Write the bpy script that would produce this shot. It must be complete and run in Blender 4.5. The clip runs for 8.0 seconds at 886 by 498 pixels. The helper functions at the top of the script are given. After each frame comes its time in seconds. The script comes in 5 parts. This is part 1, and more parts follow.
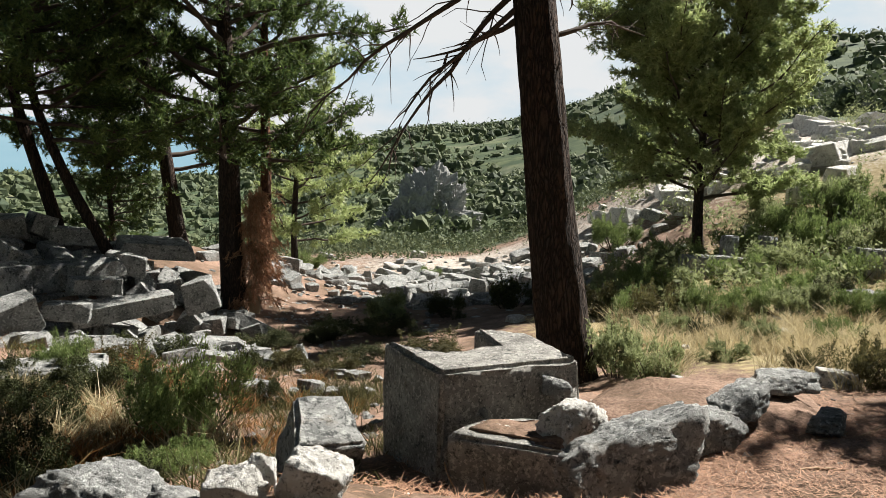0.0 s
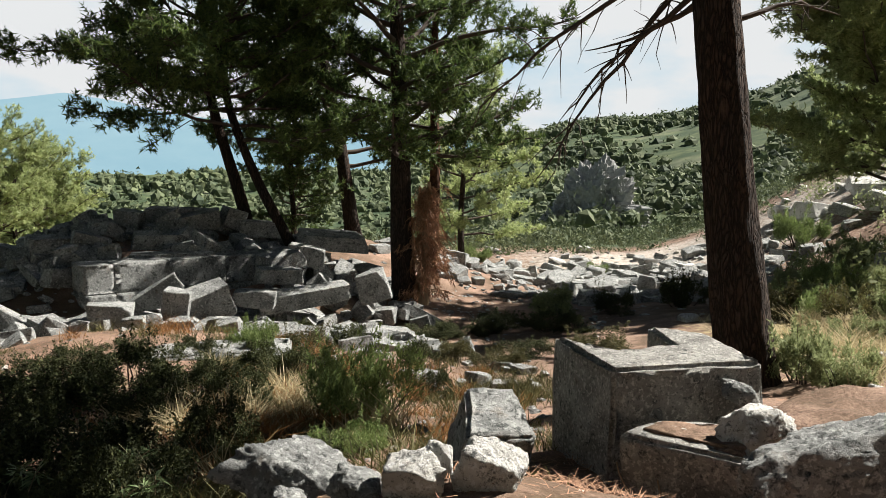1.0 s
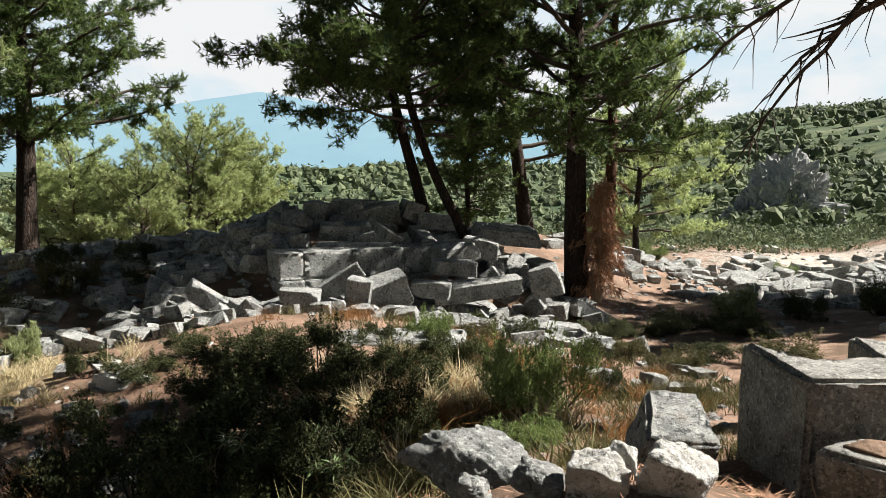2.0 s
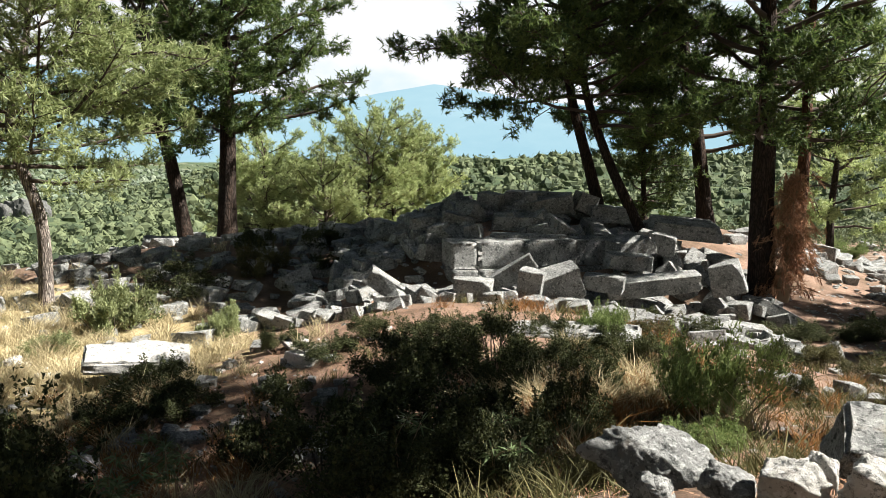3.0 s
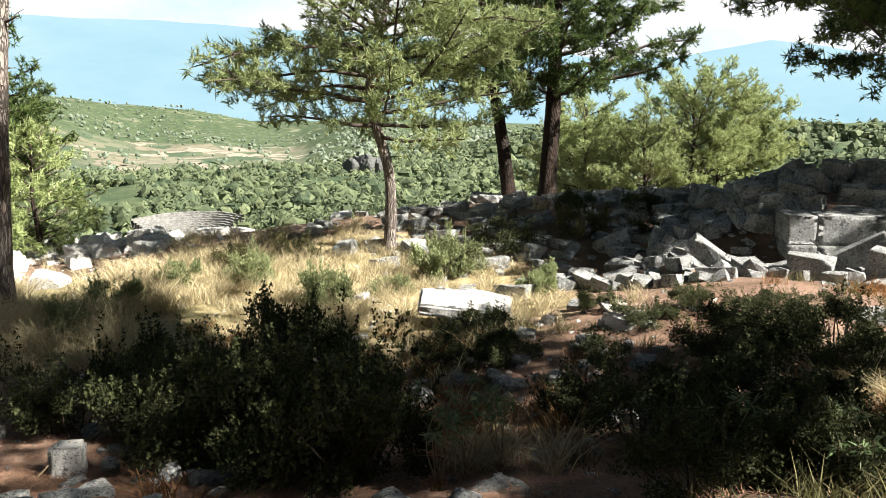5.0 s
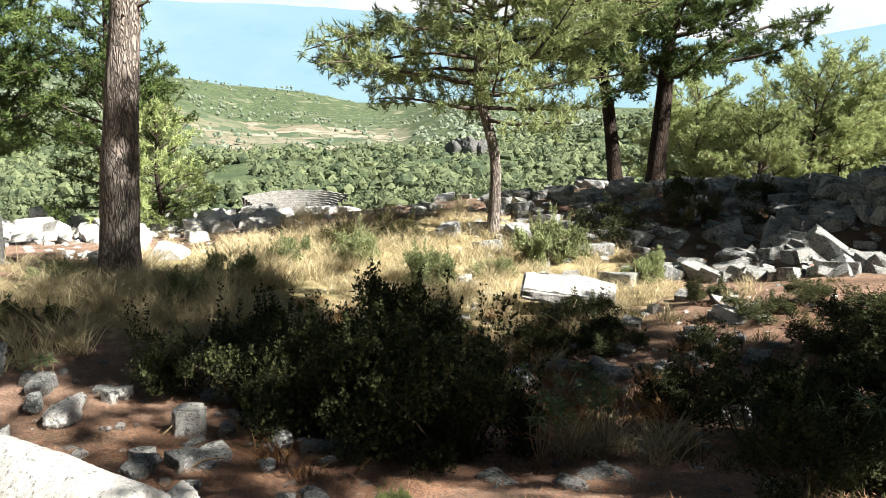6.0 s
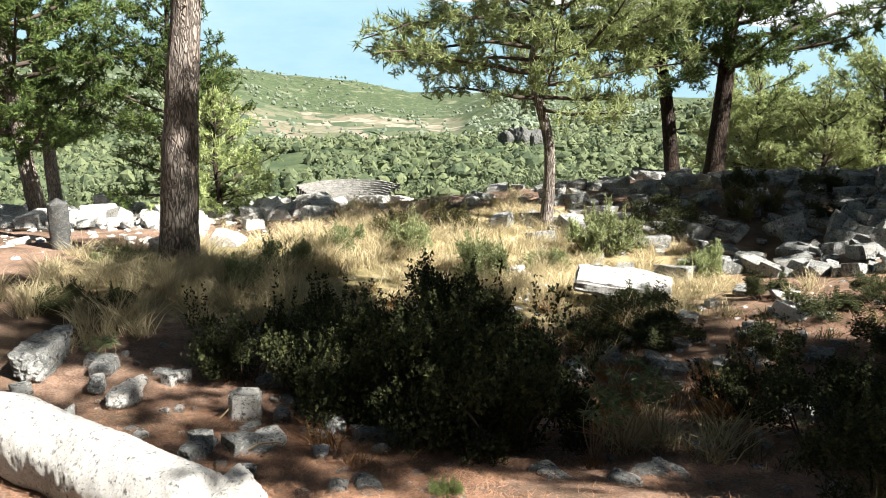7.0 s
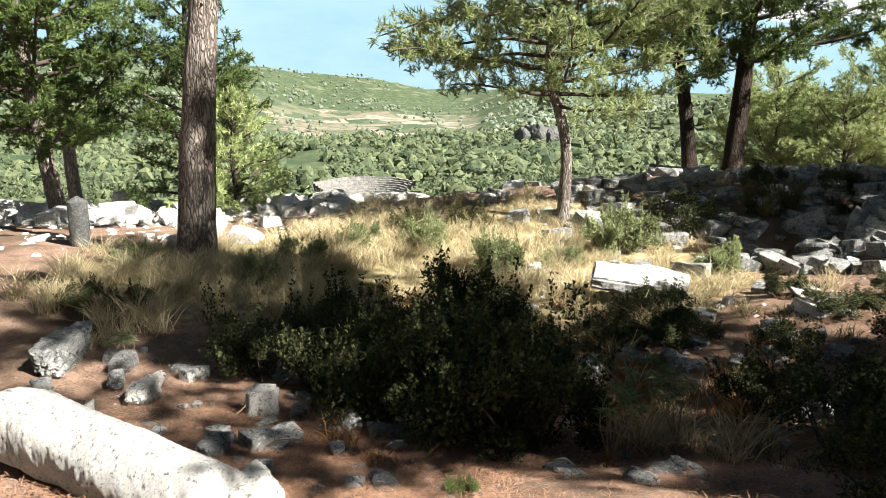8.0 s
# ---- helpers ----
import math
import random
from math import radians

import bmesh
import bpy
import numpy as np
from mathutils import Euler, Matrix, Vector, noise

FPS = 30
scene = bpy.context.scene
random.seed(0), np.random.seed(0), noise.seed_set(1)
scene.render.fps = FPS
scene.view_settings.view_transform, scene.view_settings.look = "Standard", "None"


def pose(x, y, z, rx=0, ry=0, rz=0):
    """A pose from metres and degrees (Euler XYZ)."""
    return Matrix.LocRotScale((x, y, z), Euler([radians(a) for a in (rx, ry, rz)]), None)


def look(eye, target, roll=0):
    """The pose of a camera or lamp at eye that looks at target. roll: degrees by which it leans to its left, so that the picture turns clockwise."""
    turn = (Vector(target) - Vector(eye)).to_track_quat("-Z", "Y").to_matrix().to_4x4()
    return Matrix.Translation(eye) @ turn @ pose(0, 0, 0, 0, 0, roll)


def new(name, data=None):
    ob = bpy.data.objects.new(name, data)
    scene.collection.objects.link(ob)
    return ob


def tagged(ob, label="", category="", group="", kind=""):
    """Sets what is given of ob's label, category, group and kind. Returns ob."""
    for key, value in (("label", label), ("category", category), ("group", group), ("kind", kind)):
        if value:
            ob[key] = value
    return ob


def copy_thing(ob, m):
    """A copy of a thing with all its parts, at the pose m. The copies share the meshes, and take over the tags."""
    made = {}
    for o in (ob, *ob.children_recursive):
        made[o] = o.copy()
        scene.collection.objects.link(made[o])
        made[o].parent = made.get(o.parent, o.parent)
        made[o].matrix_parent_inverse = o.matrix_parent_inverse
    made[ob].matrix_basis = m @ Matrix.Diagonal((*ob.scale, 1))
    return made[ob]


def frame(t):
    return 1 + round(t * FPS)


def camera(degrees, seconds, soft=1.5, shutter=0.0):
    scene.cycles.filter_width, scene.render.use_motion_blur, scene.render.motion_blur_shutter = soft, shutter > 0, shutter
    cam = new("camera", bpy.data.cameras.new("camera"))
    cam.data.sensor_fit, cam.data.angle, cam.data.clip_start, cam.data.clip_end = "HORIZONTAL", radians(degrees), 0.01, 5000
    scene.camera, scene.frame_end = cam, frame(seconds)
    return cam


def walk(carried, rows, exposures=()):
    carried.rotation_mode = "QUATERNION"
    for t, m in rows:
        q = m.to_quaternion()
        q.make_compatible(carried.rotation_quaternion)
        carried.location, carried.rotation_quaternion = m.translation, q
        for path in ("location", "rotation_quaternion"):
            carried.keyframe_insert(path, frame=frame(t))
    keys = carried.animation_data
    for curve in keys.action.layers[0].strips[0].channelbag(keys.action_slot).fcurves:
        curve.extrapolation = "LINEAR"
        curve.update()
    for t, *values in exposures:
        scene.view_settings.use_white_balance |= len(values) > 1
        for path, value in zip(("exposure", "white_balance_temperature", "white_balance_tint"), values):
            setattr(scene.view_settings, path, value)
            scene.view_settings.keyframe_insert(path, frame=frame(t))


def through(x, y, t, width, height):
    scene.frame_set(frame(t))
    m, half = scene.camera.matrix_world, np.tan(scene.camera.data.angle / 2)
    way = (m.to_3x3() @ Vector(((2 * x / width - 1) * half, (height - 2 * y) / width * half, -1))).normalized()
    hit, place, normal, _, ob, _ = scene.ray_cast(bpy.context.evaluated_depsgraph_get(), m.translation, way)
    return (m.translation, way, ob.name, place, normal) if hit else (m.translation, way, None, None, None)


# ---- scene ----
cam = camera(59.7, 8.0, soft=0.85)
PATH = [
    (0.0, 0.000, -0.000, 0.000, 83.80, -1.60, 0.17),
    (0.5, -0.027, 0.002, -0.007, 83.48, -1.24, 6.19),
    (1.0, -0.058, -0.009, -0.005, 83.15, -0.82, 12.28),
    (2.5, -0.151, -0.135, 0.029, 82.16, -0.54, 31.22),
    (3.0, -0.172, -0.181, 0.036, 81.74, -0.28, 37.43),
    (3.5, -0.200, -0.238, 0.042, 81.18, -0.16, 43.57),
    (4.0, -0.221, -0.290, 0.040, 80.50, -0.07, 49.54),
    (4.5, -0.265, -0.318, 0.029, 79.72, -0.13, 55.27),
    (5.0, -0.283, -0.358, 0.029, 78.88, -0.16, 60.42),
    (6.5, -0.328, -0.472, 0.021, 77.17, -0.48, 70.33),
    (7.0, -0.348, -0.469, 0.017, 76.85, -0.34, 71.83),
    (7.5, -0.353, -0.468, 0.016, 76.68, -0.24, 72.65),
    (8.0, -0.352, -0.467, 0.016, 76.63, -0.06, 72.99),
]
walk(cam, [(t, pose(x, y, z, rx, ry, rz)) for t, x, y, z, rx, ry, rz in PATH],
     exposures=((0.0, 1.52), (1.0, 1.52), (2.5, 1.76), (5.0, 2.0), (8.0, 2.05)))

# ---------------------------------------------------------------- light
SUN_BEARING, SUN_HEIGHT = 52.0, 43.0      # clockwise from +y; above the horizon
world = bpy.data.worlds.new("sky")
scene.world = world
world.use_nodes = True
wn = world.node_tree.nodes
sky = wn.new("ShaderNodeTexSky")
sky.sky_type, sky.sun_disc = "NISHITA", False
sky.sun_elevation, sky.sun_rotation = radians(SUN_HEIGHT), radians(SUN_BEARING)
sky.air_density, sky.dust_density, sky.altitude = 1.0, 0.5, 300
world.node_tree.links.new(sky.outputs[0], wn["Background"].inputs[0])
wn["Background"].inputs[1].default_value = 0.012
sun_data = bpy.data.lights.new("sun", "SUN")
sun_data.energy, sun_data.angle, sun_data.color = 5.0, radians(0.53), (1.0, 0.96, 0.89)
sun = new("sun", sun_data)
_b, _h = radians(SUN_BEARING), radians(SUN_HEIGHT)
sun_way = Vector((math.sin(_b) * math.cos(_h), math.cos(_b) * math.cos(_h), math.sin(_h)))
sun.matrix_world = look(sun_way * 60, (0, 0, 0))

# ---------------------------------------------------------------- materials


class Nodes:
    """A small wrapper to write node materials in few lines."""

    def __init__(self, name, rough=0.9, spec=0.2):
        self.mat = bpy.data.materials.new(name)
        self.mat.use_nodes = True
        self.t = self.mat.node_tree
        self.b = self.t.nodes["Principled BSDF"]
        self.b.inputs["Roughness"].default_value = rough
        self.b.inputs["Specular IOR Level"].default_value = spec

    def n(self, kind, **values):
        node = self.t.nodes.new(kind)
        for k, v in values.items():
            node.inputs[k.replace("_", " ")].default_value = v
        return node

    def link(self, a, b):
        self.t.links.new(a, b)

    def coords(self, scale=(1, 1, 1), world_space=False):
        m = self.n("ShaderNodeMapping")
        m.inputs["Scale"].default_value = scale
        if world_space:
            self.link(self.n("ShaderNodeNewGeometry").outputs["Position"], m.inputs[0])
        else:
            self.link(self.n("ShaderNodeTexCoord").outputs["Object"], m.inputs[0])
        return m.outputs[0]

    def noise(self, co, scale, detail=5, rough=0.6):
        x = self.n("ShaderNodeTexNoise", Scale=scale, Detail=detail, Roughness=rough)
        self.link(co, x.inputs["Vector"])
        return x.outputs["Fac"]

    def ramp(self, fac, *stops):
        r = self.t.nodes.new("ShaderNodeValToRGB")
        els = r.color_ramp.elements
        els[1].position, els[0].position = stops[-1][0], stops[0][0]
        for p, _ in stops[1:-1]:
            els.new(p)
        for e, (p, c) in zip(list(els), stops):
            e.color = (c, c, c, 1) if isinstance(c, (int, float)) else (*c, 1)
        self.link(fac, r.inputs[0])
        return r.outputs[0]

    def mix(self, fac, a, b, how="MIX"):
        m = self.t.nodes.new("ShaderNodeMix")
        m.data_type, m.blend_type = "RGBA", how
        for sock, v in ((m.inputs[0], fac), (m.inputs[6], a), (m.inputs[7], b)):
            if isinstance(v, (int, float)):
                sock.default_value = v
            elif isinstance(v, tuple):
                sock.default_value = (*v, 1)
            else:
                self.link(v, sock)
        return m.outputs[2]

    def math(self, op, a, b=0.0):
        m = self.t.nodes.new("ShaderNodeMath")
        m.operation = op
        for sock, v in zip(m.inputs, (a, b)):
            if isinstance(v, (int, float)):
                sock.default_value = v
            else:
                self.link(v, sock)
        return m.outputs[0]

    def bump(self, height, strength=0.5, distance=0.02):
        b = self.n("ShaderNodeBump", Strength=strength, Distance=distance)
        self.link(height, b.inputs["Height"])
        self.link(b.outputs[0], self.b.inputs["Normal"])

    def colour(self, c):
        if isinstance(c, tuple):
            self.b.inputs["Base Color"].default_value = (*c, 1)
        else:
            self.link(c, self.b.inputs["Base Color"])
        return self.mat


def stone_material(name, light, dark, lichen=0.45, grain=1.0):
    m = Nodes(name, 0.92, 0.15)
    co = m.coords(world_space=True)
    rnd = m.n("ShaderNodeObjectInfo").outputs["Random"]
    shift = m.n("ShaderNodeVectorMath")
    shift.operation = "ADD"
    m.link(co, shift.inputs[0])
    m.link(m.math("MULTIPLY", rnd, 40.0), shift.inputs[1])
    co = shift.outputs[0]
    big, fine, grit = m.noise(co, 3.0 * grain, 6), m.noise(co, 12 * grain, 9, 0.72), m.noise(co, 60 * grain, 5, 0.75)
    base = m.mix(m.ramp(big, (0.35, 0.0), (0.62, 1.0)), dark, light)
    base = m.mix(m.ramp(fine, (0.44 + 0.14 * (1 - lichen), 0.0), (0.53 + 0.14 * (1 - lichen), 0.9)), base, (0.045, 0.05, 0.048))
    base = m.mix(m.ramp(grit, (0.62, 0.0), (0.72, 0.5)), base, (0.58, 0.57, 0.53))
    base = m.mix(m.ramp(m.noise(co, 4.3 * grain, 3), (0.6, 0.0), (0.75, 0.35)), base, (0.30, 0.20, 0.11))
    base = m.mix(m.math("MULTIPLY", rnd, 0.3), base, (0.12, 0.12, 0.12))
    spots, pits = m.noise(co, 22 * grain, 6, 0.7), m.noise(co, 31 * grain, 6, 0.72)
    base = m.mix(m.ramp(spots, (0.53, 0.0), (0.59, 0.6)), base, tuple(min(0.75, 1.35 * q) for q in light))
    base = m.mix(m.ramp(pits, (0.56, 0.0), (0.62, 0.4 + 0.5 * lichen)), base, (0.035, 0.037, 0.035))
    h = m.mix(0.5, m.mix(0.5, fine, pits), grit)
    m.bump(h, 1.0, 0.06)
    return m.colour(base)


def leaf_material(name, low, high, rough=0.55, through=0.3):
    m = Nodes(name, rough, 0.25)
    isl = m.n("ShaderNodeNewGeometry").outputs["Random Per Island"]
    rnd = m.n("ShaderNodeObjectInfo").outputs["Random"]
    co = m.coords(world_space=True)
    patch = m.noise(co, 1.3, 3)
    f = m.math("ADD", m.math("MULTIPLY", isl, 0.55), m.math("MULTIPLY", patch, 0.45))
    c = m.mix(m.ramp(f, (0.2, 0.0), (0.85, 1.0)), low, high)
    hs = m.n("ShaderNodeHueSaturation")
    m.link(c, hs.inputs["Color"])
    m.link(m.math("ADD", m.math("MULTIPLY", rnd, 0.35), 0.82), hs.inputs["Value"])
    c = hs.outputs[0]
    m.colour(c)
    out = m.t.nodes["Material Output"]
    tr = m.n("ShaderNodeBsdfTranslucent")
    m.link(c, tr.inputs[0])
    mx = m.n("ShaderNodeMixShader")
    mx.inputs[0].default_value = through
    m.link(m.b.outputs[0], mx.inputs[1])
    m.link(tr.outputs[0], mx.inputs[2])
    m.link(mx.outputs[0], out.inputs[0])
    return m.mat


def bark_material(name, dark, light, warm):
    m = Nodes(name, 0.95, 0.1)
    co = m.coords((1, 1, 0.22))
    plates = m.n("ShaderNodeTexVoronoi", Scale=17.0)
    plates.feature = "DISTANCE_TO_EDGE"
    wob = m.n("ShaderNodeVectorMath")
    wob.operation = "ADD"
    nz = m.n("ShaderNodeTexNoise", Scale=5.0, Detail=4.0)
    m.link(co, nz.inputs["Vector"])
    m.link(co, wob.inputs[0])
    sc = m.n("ShaderNodeVectorMath")
    sc.operation = "SCALE"
    m.link(nz.outputs["Color"], sc.inputs[0])
    sc.inputs["Scale"].default_value = 0.34
    m.link(sc.outputs[0], wob.inputs[1])
    m.link(wob.outputs[0], plates.inputs["Vector"])
    crack = m.ramp(plates.outputs["Distance"], (0.0, 0.15), (0.22, 1.0))
    fine = m.noise(co, 38, 6, 0.7)
    c = m.mix(m.ramp(m.noise(co, 3, 4), (0.35, 0.0), (0.7, 1.0)), light, warm)
    c = m.mix(m.ramp(fine, (0.4, 0.0), (0.7, 0.6)), c, dark)
    c = m.mix(crack, dark, c)
    m.bump(m.mix(0.35, crack, fine), 1.0, 0.05)
    return m.colour(c)


STONE = stone_material("limestone_grey", (0.40, 0.40, 0.38), (0.15, 0.155, 0.15), 0.5)
PALE = stone_material("limestone_pale", (0.72, 0.70, 0.65), (0.46, 0.44, 0.40), 0.35)
TOMB = stone_material("tomb_limestone", (0.52, 0.50, 0.455), (0.22, 0.21, 0.19), 0.35, 1.4)
DARK_STONE = stone_material("dark_limestone", (0.13, 0.13, 0.12), (0.05, 0.05, 0.05), 0.8)
SEATS = stone_material("seat_limestone", (0.26, 0.25, 0.23), (0.13, 0.125, 0.115), 0.55, 0.35)
ROUGH_COLUMN = stone_material("column_limestone", (0.66, 0.64, 0.60), (0.50, 0.49, 0.46), 0.2, 1.6)
# shade is coloured into the dark bark, sunlight into the grey
BARK_SHADED = bark_material("shaded_pine_bark", (0.014, 0.012, 0.011), (0.060, 0.048, 0.040), (0.075, 0.046, 0.032))
BARK_LIT_GREY = bark_material("lit_grey_pine_bark", (0.06, 0.05, 0.045), (0.36, 0.32, 0.28), (0.29, 0.23, 0.19))
BARK_RED = bark_material("red_pine_bark", (0.03, 0.02, 0.016), (0.16, 0.085, 0.055), (0.20, 0.09, 0.05))
TWIG = Nodes("twig_wood", 0.9, 0.1).colour((0.07, 0.055, 0.045))
DRY_TWIG = Nodes("dry_stalk", 0.9, 0.1).colour((0.30, 0.22, 0.14))
NEEDLES = leaf_material("pine_needles", (0.030, 0.058, 0.020), (0.15, 0.20, 0.055), through=0.42)
NEEDLES_PALE = leaf_material("pale_pine_needles", (0.17, 0.22, 0.080), (0.44, 0.49, 0.23), through=0.5)
DEAD_NEEDLES = leaf_material("dead_brown_needles", (0.24, 0.12, 0.065), (0.52, 0.30, 0.18))
# oak green darkened to carry the shade under the pines
SHRUB_SHADED = leaf_material("shaded_oak_leaves", (0.012, 0.018, 0.006), (0.080, 0.088, 0.032), 0.85, 0.2)
SAGE = leaf_material("grey_green_leaves", (0.13, 0.155, 0.070), (0.33, 0.36, 0.18), 0.8, 0.42)
BRIGHT = leaf_material("broom_leaves", (0.075, 0.11, 0.035), (0.21, 0.26, 0.09), 0.6, 0.42)
OLIVE_BUSH = leaf_material("olive_brown_leaves", (0.040, 0.042, 0.016), (0.15, 0.135, 0.055), 0.75)
STRAW = leaf_material("dry_grass", (0.28, 0.23, 0.13), (0.60, 0.52, 0.33), 0.8)
RUST_GRASS = leaf_material("rusty_grass", (0.16, 0.075, 0.03), (0.34, 0.18, 0.07), 0.8)
LONG_LEAF = leaf_material("squill_leaves", (0.10, 0.15, 0.06), (0.27, 0.33, 0.17), 0.5)
FAR_LEAVES = leaf_material("woodland_leaves", (0.034, 0.052, 0.028), (0.145, 0.17, 0.085), 0.8, 0.2)
# far haze mixed into the leaf colour: paler and bluer than FAR_LEAVES
HAZED_LEAVES = leaf_material("hazed_woodland", (0.085, 0.11, 0.078), (0.16, 0.185, 0.13), 0.9, 0.1)
LITTER = leaf_material("fallen_needles", (0.17, 0.085, 0.05), (0.46, 0.27, 0.17), 0.8, 0.1)

# ground: red needle litter and soil, dry grass, stones, woodland green; shares come from the "cover" attribute
gm = Nodes("ground_cover", 0.95, 0.1)
gco = gm.coords(world_space=True)
att = gm.n("ShaderNodeVertexColor")
att.layer_name = "cover"
sep = gm.n("ShaderNodeSeparateColor")
gm.link(att.outputs["Color"], sep.inputs[0])
g1, g2, g3 = gm.noise(gco, 0.7, 6), gm.noise(gco, 5, 8, 0.7), gm.noise(gco, 38, 6, 0.75)
litter = gm.mix(gm.ramp(g2, (0.3, 0.0), (0.7, 1.0)), (0.095, 0.062, 0.046), (0.26, 0.17, 0.125))
litter = gm.mix(gm.ramp(g3, (0.42, 0.0), (0.7, 0.8)), litter, (0.46, 0.31, 0.23))
litter = gm.mix(gm.ramp(g1, (0.42, 0.0), (0.6, 0.75)), litter, (0.075, 0.052, 0.032))
litter = gm.mix(gm.ramp(gm.noise(gco, 16, 5, 0.7), (0.55, 0.0), (0.68, 0.6)), litter, (0.045, 0.036, 0.026))
grass = gm.mix(gm.ramp(g2, (0.35, 0.0), (0.65, 1.0)), (0.21, 0.165, 0.085), (0.40, 0.32, 0.18))
grass = gm.mix(gm.ramp(g1, (0.45, 0.0), (0.65, 0.5)), grass, (0.13, 0.13, 0.055))
pebbly = gm.mix(gm.ramp(g3, (0.4, 0.0), (0.6, 1.0)), (0.26, 0.21, 0.17), (0.52, 0.49, 0.44))
wide = gm.noise(gm.coords((0.016, 0.016, 0.016), True), 1.0, 6)
woodv = gm.n("ShaderNodeTexVoronoi", Scale=0.14)
gm.link(gco, woodv.inputs["Vector"])
wood = gm.mix(gm.ramp(woodv.outputs["Distance"], (0.1, 0.0), (0.8, 1.0)), (0.11, 0.13, 0.065), (0.05, 0.07, 0.035))
wood = gm.mix(gm.ramp(gm.noise(gm.coords((0.05, 0.05, 0.05), True), 1.0, 6, 0.7), (0.42, 0.85), (0.58, 0.0)), wood, (0.035, 0.056, 0.030))
wood = gm.mix(gm.ramp(wide, (0.56, 0.0), (0.72, 0.55)), wood, (0.27, 0.25, 0.18))
parcel = gm.n("ShaderNodeTexVoronoi", Scale=1.0)
parcel.distance = "CHEBYCHEV"
gm.link(gm.coords((0.013, 0.02, 0.0), True), parcel.inputs["Vector"])
psep = gm.n("ShaderNodeSeparateColor")
gm.link(parcel.outputs["Color"], psep.inputs[0])
field = gm.ramp(psep.outputs[0], (0.15, (0.06, 0.085, 0.05)), (0.40, (0.10, 0.115, 0.07)), (0.60, (0.20, 0.17, 0.125)), (0.70, (0.08, 0.10, 0.055)), (0.88, (0.27, 0.23, 0.18)))
field = gm.mix(gm.ramp(gm.noise(gm.coords((0.06, 0.06, 0.06), True), 1.0, 4), (0.5, 0.0), (0.62, 0.6)), field, (0.05, 0.07, 0.04))
edge = lambda share, n: gm.ramp(gm.math("ADD", share, gm.math("MULTIPLY", gm.math("SUBTRACT", n, 0.5), 0.9)), (0.4, 0.0), (0.6, 1.0))
gc = gm.mix(edge(sep.outputs[0], g2), litter, grass)
gc = gm.mix(edge(sep.outputs[2], g2), gc, pebbly)
gc = gm.mix(edge(sep.outputs[1], wide), gc, wood)
gc = gm.mix(edge(att.outputs["Alpha"], wide), gc, field)
gm.bump(gm.mix(0.5, g2, g3), 0.7, 0.05)
GROUND = gm.colour(gc)

# ---------------------------------------------------------------- the lie of the land
NEAR_MOUNDS = [(-13, 0, 0.07), (-13, 5, -0.52), (-13, 10, -1.26), (-13, 17, 0.54), (-7, -8, -0.71), (-7, 0, -0.19),
               (-7, 5, -0.65), (-7, 10, 1.55), (-7, 17, -1.81), (-7, 26, 3.66), (-2, -8, 1.24), (-2, 0, 0.66), (-2, 5, 0.44),
               (-2, 10, -0.91), (-2, 17, 0.23), (-2, 26, -4.54), (3, -8, 1.36), (3, 0, 0.56), (3, 5, 0.61), (3, 10, 0.56),
               (3, 17, -0.30), (3, 26, 2.28), (10, 0, 2.07), (10, 10, -0.02)]
FAR_MOUNDS = [(-36, -8, -2.04), (-36, 10, -2.05), (-36, 17, -1.20), (-28, -8, -0.50), (-28, 0, 0.25), (-28, 5, -0.40),
              (-28, 10, -0.55), (-28, 17, 0.80), (-28, 26, -1.72), (-20, 0, -0.60), (-20, 5, 0.20), (-20, 10, 0.47),
              (-20, 26, 0.15), (-13, 38, -4.81), (-2, 38, 2.52), (3, 38, -3.89), (10, 17, -0.18), (10, 26, -0.93),
              (20, 10, 0.43), (20, 17, 0.69), (20, 38, 3.40), (32, 26, 6.05)]
RANGES = [40, 60, 100, 200, 350, 650, 1500, 2300, 2800, 4600]
# height of the land along bearings (clockwise from +y), range by range
BEARINGS = [-180, -110, -96, -88, -80, -72, -66, -50, -18, 0, 25, 60, 180]
PROFILES = [[-4, -6, -14, -20, -10, 20, 60, 90, 100, 60],
            [-5.6, -8, -16, -27, -36, -52, -30, 20, 30, -100],
            [-6.8, -10, -17.5, -29, -38, -54, -32, 10, 4, -120],
            [-7.2, -11, -18.5, -30, -34, -66, -76, -14, 4, -120],
            [-7.4, -11.2, -18.5, -30, -33, -72, -102, -92, -30, -130],
            [-7.0, -10.5, -18, -28, -32, -70, -108, -120, -98, -140],
            [-6.5, -10, -17, -27, -32, -64, -72, -56, -70, -140],
            [-7, -10, -19, -33, -36, -23, -70, -110, -120, -140],
            [-5, -7, -18, -30, -24, -16, -60, -100, -120, -140],
            [-4.9, -6.5, -14, -15, -8, 27, 60, 20, -40, -100],
            [1.5, 4, 6, 6, 24, 100, 160, 120, 60, 0],
            [4, 8, 12, 24, 50, 120, 180, 160, 120, 60],
            [-4, -6, -14, -20, -10, 20, 60, 90, 100, 60]]


